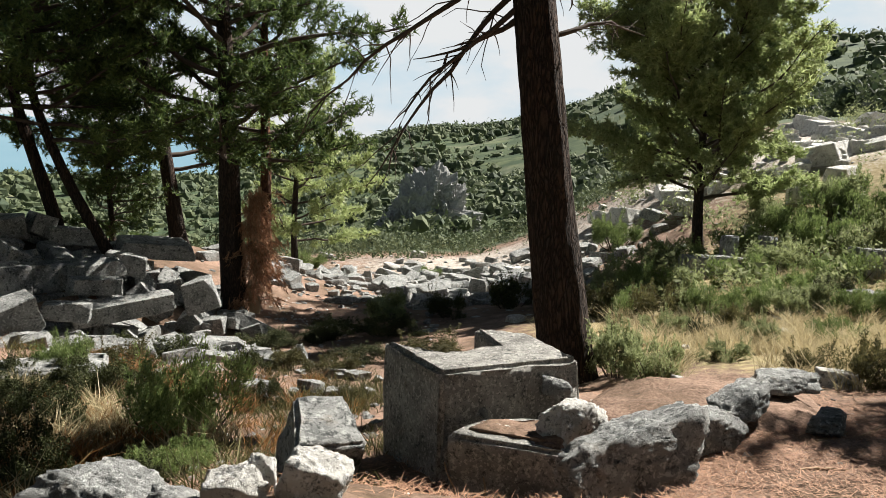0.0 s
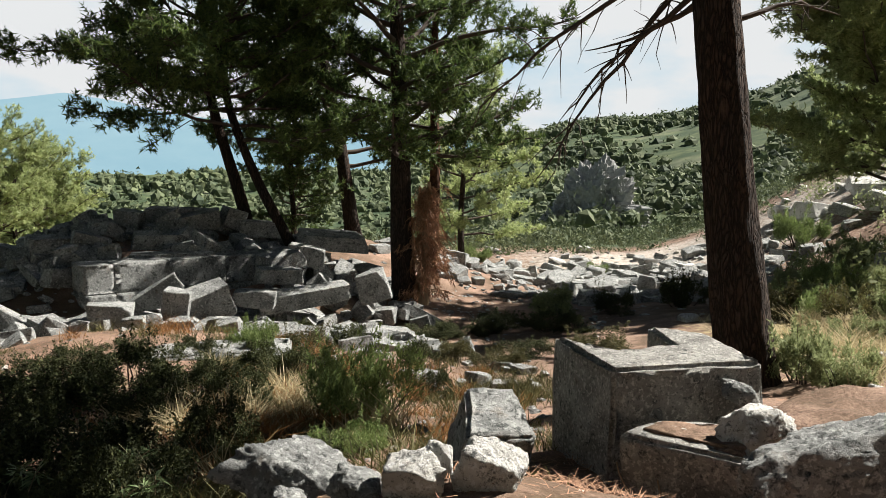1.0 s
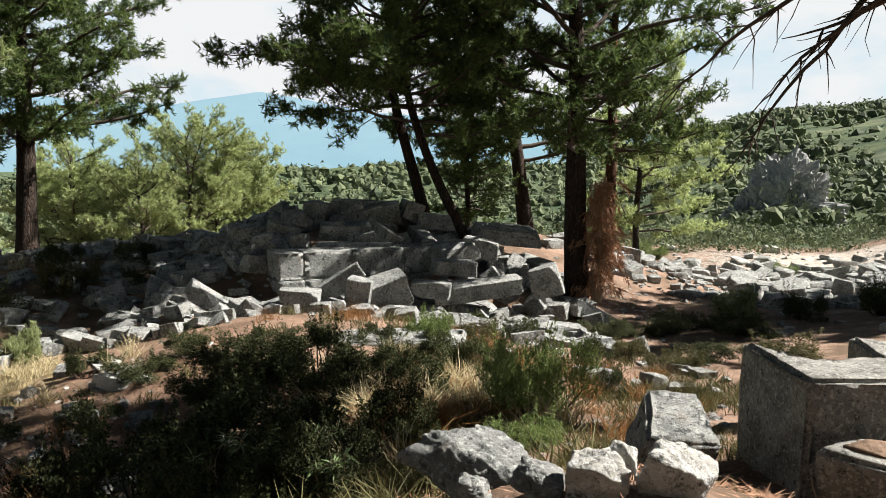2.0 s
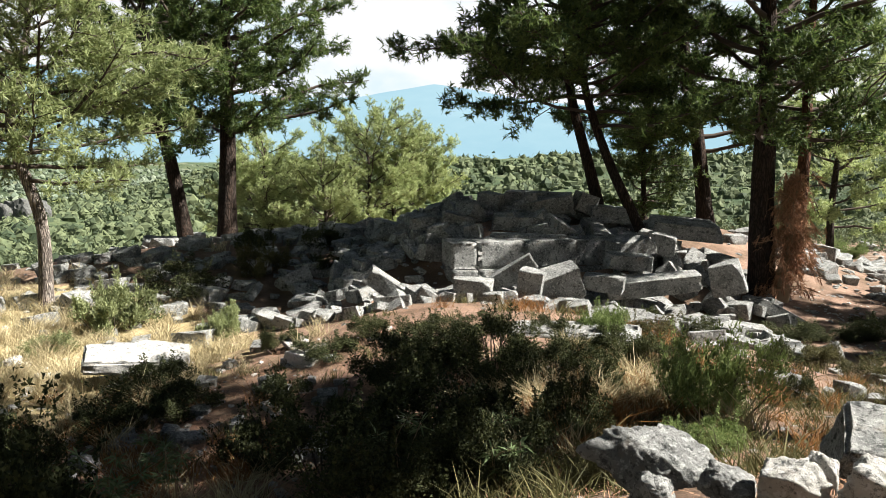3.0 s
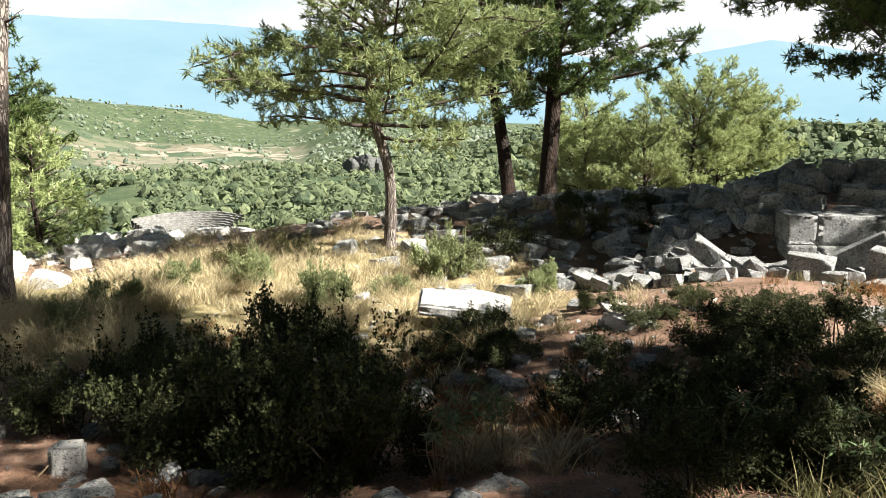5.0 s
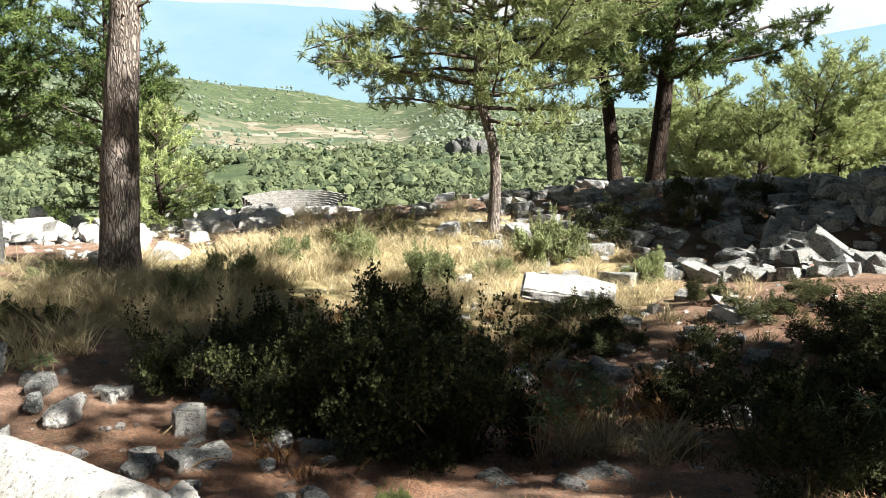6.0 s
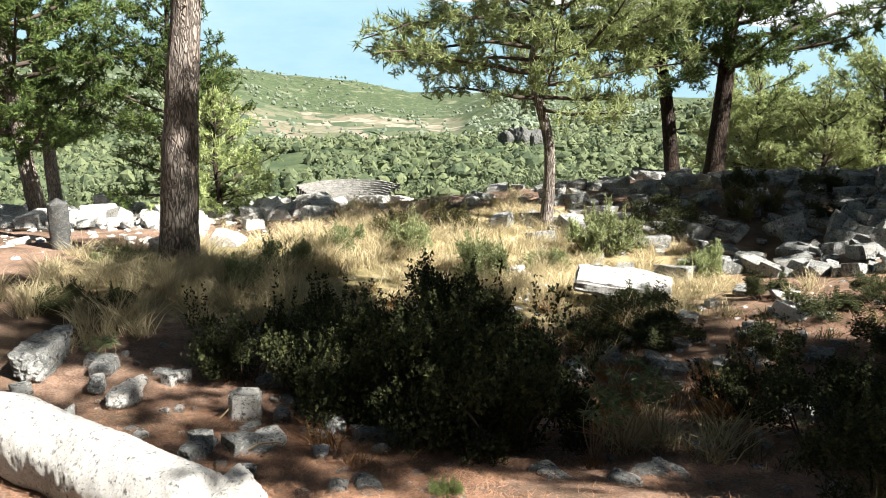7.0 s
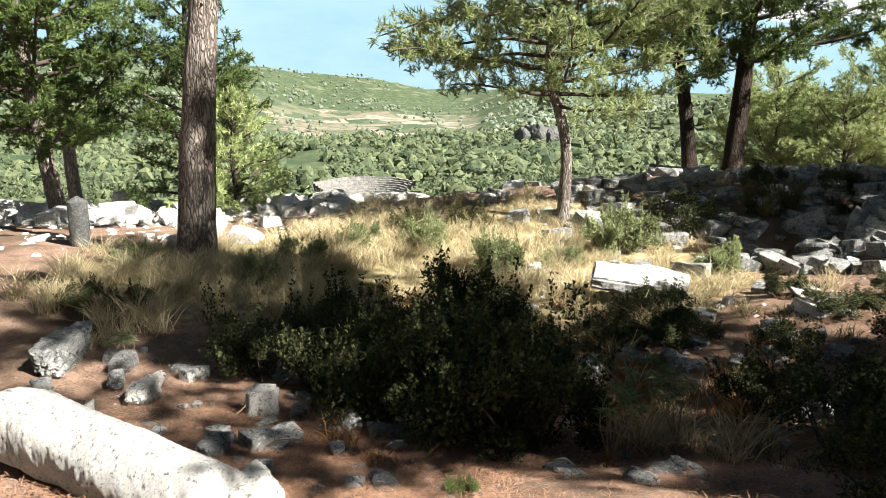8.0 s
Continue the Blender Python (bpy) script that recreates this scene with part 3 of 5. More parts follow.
def shrub_proto(name, leaf, seed, count=4200, size=0.06, slim=0.45, lumps=9, stems=14, upright=0.0, shoots=16):
    """A shrub of unit radius and about unit height, standing on z = 0: leafy sprays with gaps, and shoots that stick out."""
    rng = np.random.RandomState(seed)
    ob = new(name)
    wood = Heap()
    ang, out = rng.uniform(0, 6.28, lumps), np.sqrt(rng.uniform(0, 1, lumps)) * 0.78
    cen = np.stack([out * np.cos(ang), out * np.sin(ang), rng.uniform(0.12, 0.86, lumps) * (1 - 0.55 * out ** 2)], 1)
    rad = rng.uniform(0.15, 0.30, lumps) * (14 / max(lumps, 14)) ** 0.2
    for i in range(stems):
        c = cen[i % lumps] + rng.normal(0, 0.1, 3)
        root = np.array([c[0] * 0.3, c[1] * 0.3, -0.08])
        t = np.linspace(0, 1, 6)[:, None]
        path = root * (1 - t) + c * t + np.sin(t * 3.1) * rng.normal(0, 0.07, 3)
        wood.add(*tube(path, np.linspace(0.02, 0.006, 6), 4))
    n1 = int(count * 0.86)
    pick = rng.randint(0, lumps, n1)
    d = rng.normal(0, 1, (n1, 3))
    d /= np.linalg.norm(d, axis=1)[:, None]
    p = cen[pick] + d * (rad[pick] * rng.uniform(0.2, 1.15, n1) ** 0.6)[:, None] * np.array([1, 1, 0.85])
    tops = cen[rng.randint(0, lumps, shoots)] + rng.normal(0, 0.08, (shoots, 3))
    ways = tops * np.array([0.5, 0.5, 0]) + rng.normal(0, 0.15, (shoots, 3)) + np.array([0, 0, 1.0])
    k = rng.randint(0, shoots, count - n1)
    p2 = tops[k] + ways[k] * rng.uniform(0.05, 0.42, (len(k), 1)) + rng.normal(0, 0.02, (len(k), 3))
    p, d = np.concatenate([p, p2]), np.concatenate([d, rng.normal(0, 0.6, (len(k), 3))])
    p[:, 2] = np.abs(p[:, 2])
    g = d * 0.6 + rng.normal(0, 0.7, (count, 3)) + np.array([0, 0, 0.25 + upright])
    g /= np.linalg.norm(g, axis=1)[:, None]
    s = np.cross(g, rng.normal(0, 1, (count, 3)))
    s /= np.linalg.norm(s, axis=1)[:, None]
    ln = size * rng.uniform(0.6, 1.4, (count, 1))
    v = np.stack([p - s * ln * slim * 0.5, p + s * ln * slim * 0.5, p + g * ln], 1).reshape(-1, 3)
    part("branchwork", wood.mesh("branchwork", TWIG, True), ob)
    part("foliage", mesh_of("foliage", v, np.arange(len(v)).reshape(-1, 3), leaf), ob)
    return ob


plant_rng = np.random.RandomState(11)


def plant_out(protos, rows, label, category, group):
    """Sets copies of the prototypes at rows of x, y, radius, height."""
    for i, (x, y, r, h) in enumerate(rows):
        r, h = max(r, 0.72 * h), h * 0.86
        m = pose(x, y, height(x, y) - 0.03, plant_rng.uniform(-6, 6), plant_rng.uniform(-6, 6), plant_rng.uniform(0, 360)) @ Matrix.Diagonal((r, r, h, 1))
        tagged(copy_thing(protos[i % len(protos)], m), label, category, group)


def drop_protos(protos):
    for p in protos:
        for o in (*p.children_recursive, p):
            bpy.data.objects.remove(o)


# ---------------------------------------------------------------- far woods, crag, theatre


def woods(name, count, r0, r1, b0, b1, size, seed, tris=34, mat=FAR_LEAVES, gap=0.45, bit=0.3, mass=1, clumps=1, core=1.0):
    """Many far trees, each a loose cloud of leaf clumps; the theatre's hollow stays open."""
    rng = np.random.RandomState(seed)
    r = np.sqrt(rng.uniform(r0 ** 2, r1 ** 2, count)) if r1 < 3 * r0 else np.exp(rng.uniform(math.log(r0), math.log(r1), count))
    b = rng.uniform(b0, b1, count)
    keep = ~((b > -86) & (b < -74.5) & (r < 172))
    keep &= ~((b > -89) & (b < -70) & (r > 780) & (r < 1800) & (rng.uniform(0, 1, count) < 0.86))
    b = np.radians(b)
    x, y = r * np.sin(b), r * np.cos(b)
    keep &= wobble(np.stack([x, y, x * 0], 1), 0.03, seed) > -gap
    x, y, r = x[keep], y[keep], r[keep]
    n = len(x)
    s = size * rng.uniform(0.35, 1.25, n)
    base = np.stack([x, y, land(x, y) + s * 0.5], 1)
    d = rng.normal(0, 1, (n, tris, 3))
    d /= np.linalg.norm(d, axis=2)[..., None]
    lump = 1 + 0.28 * np.sin(d @ np.array([3.1, 2.3, 1.7]) * 2.2 + rng.uniform(0, 6, (n, 1)))
    c = base[:, None] + d * (lump * s[:, None])[..., None] * np.array([1, 1, 1.05]) * rng.uniform(0.65, 1.1, (n, tris, 1))
    e1 = rng.normal(0, 1, (n, tris, 3)) * s[:, None, None] * bit
    e2 = rng.normal(0, 1, (n, tris, 3)) * s[:, None, None] * bit
    v = np.stack([c - e1 * 0.5, c + e1 * 0.5, c + e2], 2).reshape(-1, 3)
    f = np.arange(len(v)).reshape(-1, 3)
    # the dense inner boughs of each crown: several uneven clumps
    ball, bf = BALLS[mass]
    vs, fs = [v], [f]
    at = len(v)
    for k in range(clumps):
        off = rng.normal(0, 0.42 if clumps > 1 else 0.0, (n, 3)) * np.array([1, 1, 0.6]) * s[:, None]
        size_k = s * rng.uniform(0.45, 0.75, n) if clumps > 1 else s * 0.8
        size_k = size_k * core
        bump = rng.uniform(0.6, 1.25, (n, len(ball)))
        w = (base + off)[:, None] + ball[None] * (size_k[:, None] * bump)[..., None]
        vs.append(w.reshape(-1, 3))
        fs.append((bf[None] + (at + np.arange(n) * len(ball))[:, None, None]).reshape(-1, 3))
        at += n * len(ball)
    ob = new(name, mesh_of(name, np.concatenate(vs), np.concatenate(fs), mat))
    return tagged(ob, "dense green maquis and pines covering the slopes", "woodland", kind="stuff")


woods("woodland", 420, 40, 70, -22, 20, 0.75, 35, 110, bit=0.13, clumps=0)
woods("woodland", 210, 20, 62, 13, 42, 0.6, 36, 150, mat=SAGE, bit=0.11, gap=0.6, clumps=0)
woods("woodland", 1700, 62, 150, -118, 42, 2.0, 31, 210, bit=0.11, clumps=2, core=0.62)
woods("woodland", 7500, 140, 400, -118, 42, 2.9, 34, 26, bit=0.2, clumps=1)
woods("woodland", 9000, 380, 950, -118, 42, 4.4, 32, 12, clumps=1)
woods("woodland", 13000, 850, 3000, -118, 42, 5.5, 33, 6, mat=HAZED_LEAVES, gap=0.35, clumps=1)
_cx, _cy = -3.78, 189.96
crag = new("crag")
crag.location = (_cx, _cy, height(_cx, _cy))
for i, (dx, dz, sx, sz) in enumerate(((0, 5.0, 6.5, 8.0), (-5.5, 1.5, 4.5, 6.0), (5.0, 4.0, 4.0, 6.5), (1.5, 0.5, 9.0, 4.0), (-8.5, -1.0, 4.0, 4.0))):
    _v, _f = boulder(900 + i, 5, 0.2, 14, 0.26)
    part("rock_face", mesh_of("rock_face", _v * np.array([sx, 5.0, sz]) + np.array([dx, 0, dz]), _f, STONE, False), crag)
tagged(crag, "grey limestone crag standing out of the wooded hill", "crag")

qx, qy = -274.55, 121.21
for i, (dx, s) in enumerate(((-4.5, 4.0), (0.5, 5.0), (5.5, 3.6))):
    _o = new("cliff", mesh_of("cliff", *boulder(930 + i, 4, 0.85, 8, 0.08), DARK_STONE, False))
    _o.matrix_world = pose(qx + dx * 0.45, qy + dx * 0.9, height(qx, qy) + 3.0, 0, 0, 20) @ Matrix.Diagonal((s * 0.8, s * 0.8, 4.2, 1))
    tagged(_o, "dark vertical rock face in the wooded slope", "cliff", "far cliffs")

# theatre: stepped rows of seats round an orchestra
TH_X, TH_Y, TH_Z = -167.04, 32.92, -31.30
theatre = new("theatre")
theatre.location = (TH_X, TH_Y, TH_Z)
_toward = math.atan2(-TH_Y, -TH_X)
for i in range(17):
    r0, r1, zt = 2.6 + 0.55 * i, 2.6 + 0.55 * (i + 1) + 0.05, 0.44 * i - 1.2
    a = np.linspace(_toward + radians(110), _toward + radians(262), 48)
    ring = []
    for rr, zz in ((r0, zt - 1.4), (r0, zt), (r1, zt), (r1, zt - 1.4)):
        jag = 0.16 * wobble(np.stack([a * 9, a * 0 + i, a * 0 + zz], 1), 1.5, 40 + i)
        ring.append(np.stack([(rr + jag) * np.cos(a), (rr + jag) * np.sin(a), np.full(len(a), zz) + jag], 1))
    v = np.concatenate(ring)
    m = len(a)
    f = np.array([[q * m + j, q * m + j + 1, ((q + 1) % 4) * m + j + 1, ((q + 1) % 4) * m + j] for q in range(4) for j in range(m - 1)])
    part("tier", mesh_of("tier", v, f, SEATS), theatre)
tagged(theatre, "ruined ancient theatre with curved rows of pale stone seats", "theatre")

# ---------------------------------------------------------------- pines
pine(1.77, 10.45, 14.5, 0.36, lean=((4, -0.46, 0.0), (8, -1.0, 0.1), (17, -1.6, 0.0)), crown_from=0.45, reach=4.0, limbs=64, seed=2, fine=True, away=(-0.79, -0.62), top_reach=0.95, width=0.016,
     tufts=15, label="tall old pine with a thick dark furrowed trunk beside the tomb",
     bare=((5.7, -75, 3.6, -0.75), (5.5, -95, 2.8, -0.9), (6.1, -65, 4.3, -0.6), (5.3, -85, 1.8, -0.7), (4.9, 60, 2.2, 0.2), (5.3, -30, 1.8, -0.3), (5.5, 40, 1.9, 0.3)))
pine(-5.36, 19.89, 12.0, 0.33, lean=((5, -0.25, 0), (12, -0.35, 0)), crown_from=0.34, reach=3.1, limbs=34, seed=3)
pine(-5.07, 21.92, 11.5, 0.19, lean=((5, -0.05, 0), (12, 0.1, 0)), crown_from=0.33, reach=2.3, limbs=24, seed=4, bark=BARK_RED)
pine(-8.38, 24.61, 13.0, 0.26, lean=((5, -0.9, 0), (12, -1.9, 0)), crown_from=0.22, reach=3.4, limbs=38, seed=5)
pine(-7.59, 18.51, 10.5, 0.15, lean=((1.0, -0.55, 0), (2.4, -1.35, 0), (4.5, -2.15, 0), (6.5, -2.5, 0), (10, -2.9, 0)), crown_from=0.36, reach=3.7, limbs=38, seed=6,
     label="slender pine leaning and curving over the ruined tomb mound")
pine(-9.32, 18.82, 9.5, 0.17, lean=((2, -0.5, 0), (4, -1.1, 0), (9, -1.6, 0)), crown_from=0.4, reach=2.8, limbs=26, seed=7)
pine(-6.25, 32.40, 9.0, 0.16, crown_from=0.22, reach=2.9, limbs=30, seed=8, leaf=NEEDLES_PALE)
# pale needles: sunlight on this full crown is put into its colour
pine(9.12, 27.53, 9.0, 0.2, lean=((5, -0.1, 0), (10, -0.4, 0)), crown_from=0.27, reach=3.9, limbs=54, seed=9, tufts=25, width=0.021, top_reach=1.0, droop=-0.05, leaf=NEEDLES_PALE,
     label="broad pine with a full sunlit crown above the clearing")
pine(-21.75, 16.07, 12.5, 0.33, lean=((5, -0.2, 0.2), (7, 0.0, 0.1), (12, 0.6, 0.3)), crown_from=0.32, reach=4.0, limbs=42, seed=10)
pine(-21.26, 14.17, 10.5, 0.24, lean=((4, -0.5, -0.5), (10, -1.1, -0.9)), crown_from=0.32, reach=3.0, limbs=28, seed=11)
pine(-17.12, 7.64, 8.2, 0.16, lean=((1.2, 0.0, 0.05), (2.4, 0.05, 0.1), (4.2, -0.3, -0.35), (5.4, -0.1, -0.1), (8, 0.2, 0.2)), crown_from=0.40, reach=3.0, limbs=46, seed=12, droop=0.2, tufts=14, width=0.014,
     bark=BARK_LIT_GREY, leaf=NEEDLES_PALE, label="young pine with a bent grey brown trunk and pale crown")
pine(-14.95, -0.82, 12.0, 0.34, lean=((6, -0.02, 0.62), (12, 0, 1.1)), crown_from=0.66, reach=3.2, limbs=22, seed=13, bark=BARK_LIT_GREY, fine=True,
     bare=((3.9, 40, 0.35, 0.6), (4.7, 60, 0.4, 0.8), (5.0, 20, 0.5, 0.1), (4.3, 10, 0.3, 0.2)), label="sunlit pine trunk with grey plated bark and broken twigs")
pine(-26.97, -4.99, 11.0, 0.27, lean=((5, 0.2, -0.5), (10, 0.2, -0.9)), crown_from=0.24, reach=3.4, limbs=40, seed=14, width=0.022, bark=BARK_LIT_GREY)
pine(-30.02, -4.91, 11.5, 0.24, lean=((5, 0, -0.25), (10, 0, -0.4)), crown_from=0.30, reach=2.9, limbs=36, seed=15, bark=BARK_LIT_GREY)
pine(-26.35, -0.83, 7.6, 0.2, crown_from=0.10, reach=2.0, limbs=46, seed=16, leaf=NEEDLES, tufts=15, top_reach=0.25)
pine(-24.34, 0.29, 3.4, 0.09, crown_from=0.05, reach=1.3, limbs=30, seed=17, leaf=NEEDLES_PALE, tufts=16)
pine(-9.9, 22.9, 5.4, 0.1, crown_from=0.1, reach=1.1, limbs=34, seed=19, tufts=22, label="small dark dense pine between taller trunks")
# young pines below the edge of the terrace
for i, (x, y, tall, reach) in enumerate(((-26.06, 27.66, 7.0, 3.2), (-26.14, 24.78, 5.0, 2.4), (-30.99, 25.34, 6.5, 2.8),
                                        (-32.59, 26.50, 6.0, 2.8), (-26.75, 32.37, 6.0, 2.6), (-26.44, 30.06, 6.5, 3.0)), 1):
    pine(x, y, tall, 0.14, crown_from=0.12, reach=reach, limbs=34, seed=50 + i, leaf=NEEDLES_PALE, tufts=15, label="young bright green pine below the terrace edge")
# unseen pines added round the back of the clearing to block sky light
# the last stands right of the view and shades the near ground
for i, (x, y, tall) in enumerate(((6.5, -5.5, 12), (1.0, -8.5, 13), (-5.5, -9.0, 11), (11.5, -1.5, 12), (13, -8, 13), (-11, -11, 12), (8.4, 8.4, 6.6)), 1):
    pine(x, y, tall, 0.3, crown_from=0.22, reach=4.2 if tall > 7 else 1.6, limbs=30, seed=80 + i, tufts=7, tuft=0.5, needle=9, width=0.06)
# the dry brown pine top hanging against the trunk

dead = new("dead_pine_top")
_dx, _dy = -4.96, 19.91
dead.location = (_dx, _dy, height(_dx, _dy))
_rng = np.random.RandomState(77)
_wood, _cs, _ws = Heap(), [], []
_path = bent((0, 0, -0.1), (0.05, 0.0, 1), 3.4, 0.0, 10, _rng, 0.06)
_wood.add(*tube(_path, np.linspace(0.2, 0.05, 10), 9, 0.18, _rng))
for i in range(130):
    g = _rng.uniform(0.12, 1.0)
    j = min(int(g * 9), 8)
    a = _rng.uniform(0, 6.28)
    sub = bent(_path[j], (math.cos(a), math.sin(a), _rng.uniform(-0.1, 1.0)), _rng.uniform(0.4, 1.2) * (1.15 - 0.75 * g), -1.3, 6, _rng, 0.15)
    _wood.add(*tube(sub, np.linspace(0.018, 0.005, 6), 4))
    for _ in range(6):
        k = _rng.randint(1, 5)
        _cs.append(sub[k] + _rng.normal(0, 0.07, 3))
        _ws.append((sub[k + 1] - sub[k]) * 4 + np.array([0, 0, -0.9]) + _rng.normal(0, 0.3, 3))
_ws = np.array(_ws)
_ws /= np.linalg.norm(_ws, axis=1)[:, None]
part("branchwork", _wood.mesh("branchwork", DRY_TWIG, True), dead)
part("dry_needles", mesh_of("dry_needles", *needles(np.array(_cs), _ws, _rng, 12, 0.22, 0.012, 0.5), DEAD_NEEDLES), dead, "hanging rust brown dry needles")
tagged(dead, "broken pine top with rust brown dry needles on a pale stump", "dead tree")

# ---------------------------------------------------------------- the tomb and the trough beside it


def worked_block(name, outline, top, bottom, mat, seed, rough=0.012, cuts=3, round_edge=0.03):
    """A stone block of a given plan outline, with worn edges and an uneven face."""
    bm = bmesh.new()
    face = bm.faces.new([bm.verts.new((x, y, top)) for x, y in outline])
    bmesh.ops.recalc_face_normals(bm, faces=[face])
    if face.normal.z < 0:
        face.normal_flip()
    got = bmesh.ops.extrude_face_region(bm, geom=[face])
    bmesh.ops.translate(bm, verts=[g for g in got["geom"] if isinstance(g, bmesh.types.BMVert)], vec=(0, 0, bottom - top))
    bmesh.ops.recalc_face_normals(bm, faces=bm.faces)
    bmesh.ops.bevel(bm, geom=[e for e in bm.edges], offset=round_edge, segments=2, affect="EDGES")
    bmesh.ops.triangulate(bm, faces=bm.faces)
    for _ in range(cuts):
        long_edges = [e for e in bm.edges if e.calc_length() > 0.06]
        bmesh.ops.subdivide_edges(bm, edges=long_edges, cuts=1)
        bmesh.ops.triangulate(bm, faces=bm.faces)
    p = np.array([v.co[:] for v in bm.verts])
    bm.normal_update()
    n = np.array([v.normal[:] for v in bm.verts])
    d = rough * (1.6 * wobble(p, 3.0, seed) + 0.8 * wobble(p, 11.0, seed + 1))
    p = p + n * d[:, None]
    for v, q in zip(bm.verts, p):
        v.co = q
    me = bpy.data.meshes.new(name)
    bm.to_mesh(me)
    bm.free()
    me.polygons.foreach_set("use_smooth", np.full(len(me.polygons), True))
    me.materials.append(mat)
    return new(name, me)


TOMB_OUTLINE = ((0.01, 5.48), (1.13, 6.04), (0.70, 6.90), (0.31, 7.09), (0.50, 6.33), (0.05, 6.14), (-0.19, 6.30), (-0.48, 6.47))
TROUGH_OUTLINE = ((0.06, 5.16), (0.88, 4.85), (1.20, 5.65), (0.32, 5.52))
tomb = worked_block("sarcophagus", TOMB_OUTLINE, -1.49, -2.75, TOMB, 21, 0.014, 4)
tagged(tomb, "broken open grey limestone sarcophagus with a hollowed top", "sarcophagus")
trough = new("stone_trough")
trough_body = worked_block("trough_body", TROUGH_OUTLINE, -1.845, -2.45, TOMB, 22, 0.014, 4)
trough_body.parent = trough
tagged(trough, "low rectangular stone chest filled with pine needles", "stone chest")
_o = worked_block("broken_lid", ((-0.24, -0.3), (0.3, -0.2), (0.2, 0.32), (-0.2, 0.28)), 0.27, -0.4, STONE, 23, 0.02, 3)
_o.matrix_world = pose(-0.90, 5.53, -2.12, 24, 8, 20)
tagged(_o, "tilted wedge of a broken stone lid against the tomb", "stone block")
# needles heaped inside the trough
_o = worked_block("needle_mound", ((0.17, 5.22), (0.84, 4.98), (1.12, 5.58), (0.36, 5.46)), -1.825, -1.95, GROUND, 24, 0.02, 4)
tagged(_o, "heap of red brown fallen pine needles in the stone chest", "pine needles")
_v, _f = BALLS[4]
_v = _v * np.array([0.46, 0.40, 0.07])
_v = _v + np.stack([0 * _v[:, 0], 0 * _v[:, 0], 0.03 * wobble(_v, 6, 3)], 1)
_o = new("needle_mound", mesh_of("needle_mound", _v, _f, GROUND, True))
_o.matrix_world = pose(2.11, 5.93, -1.95, 0, 0, 30) @ Matrix.Diagonal((2.6, 2.0, 3.4, 1))
tagged(_o, "heap of red brown fallen pine needles between boulders", "pine needles")

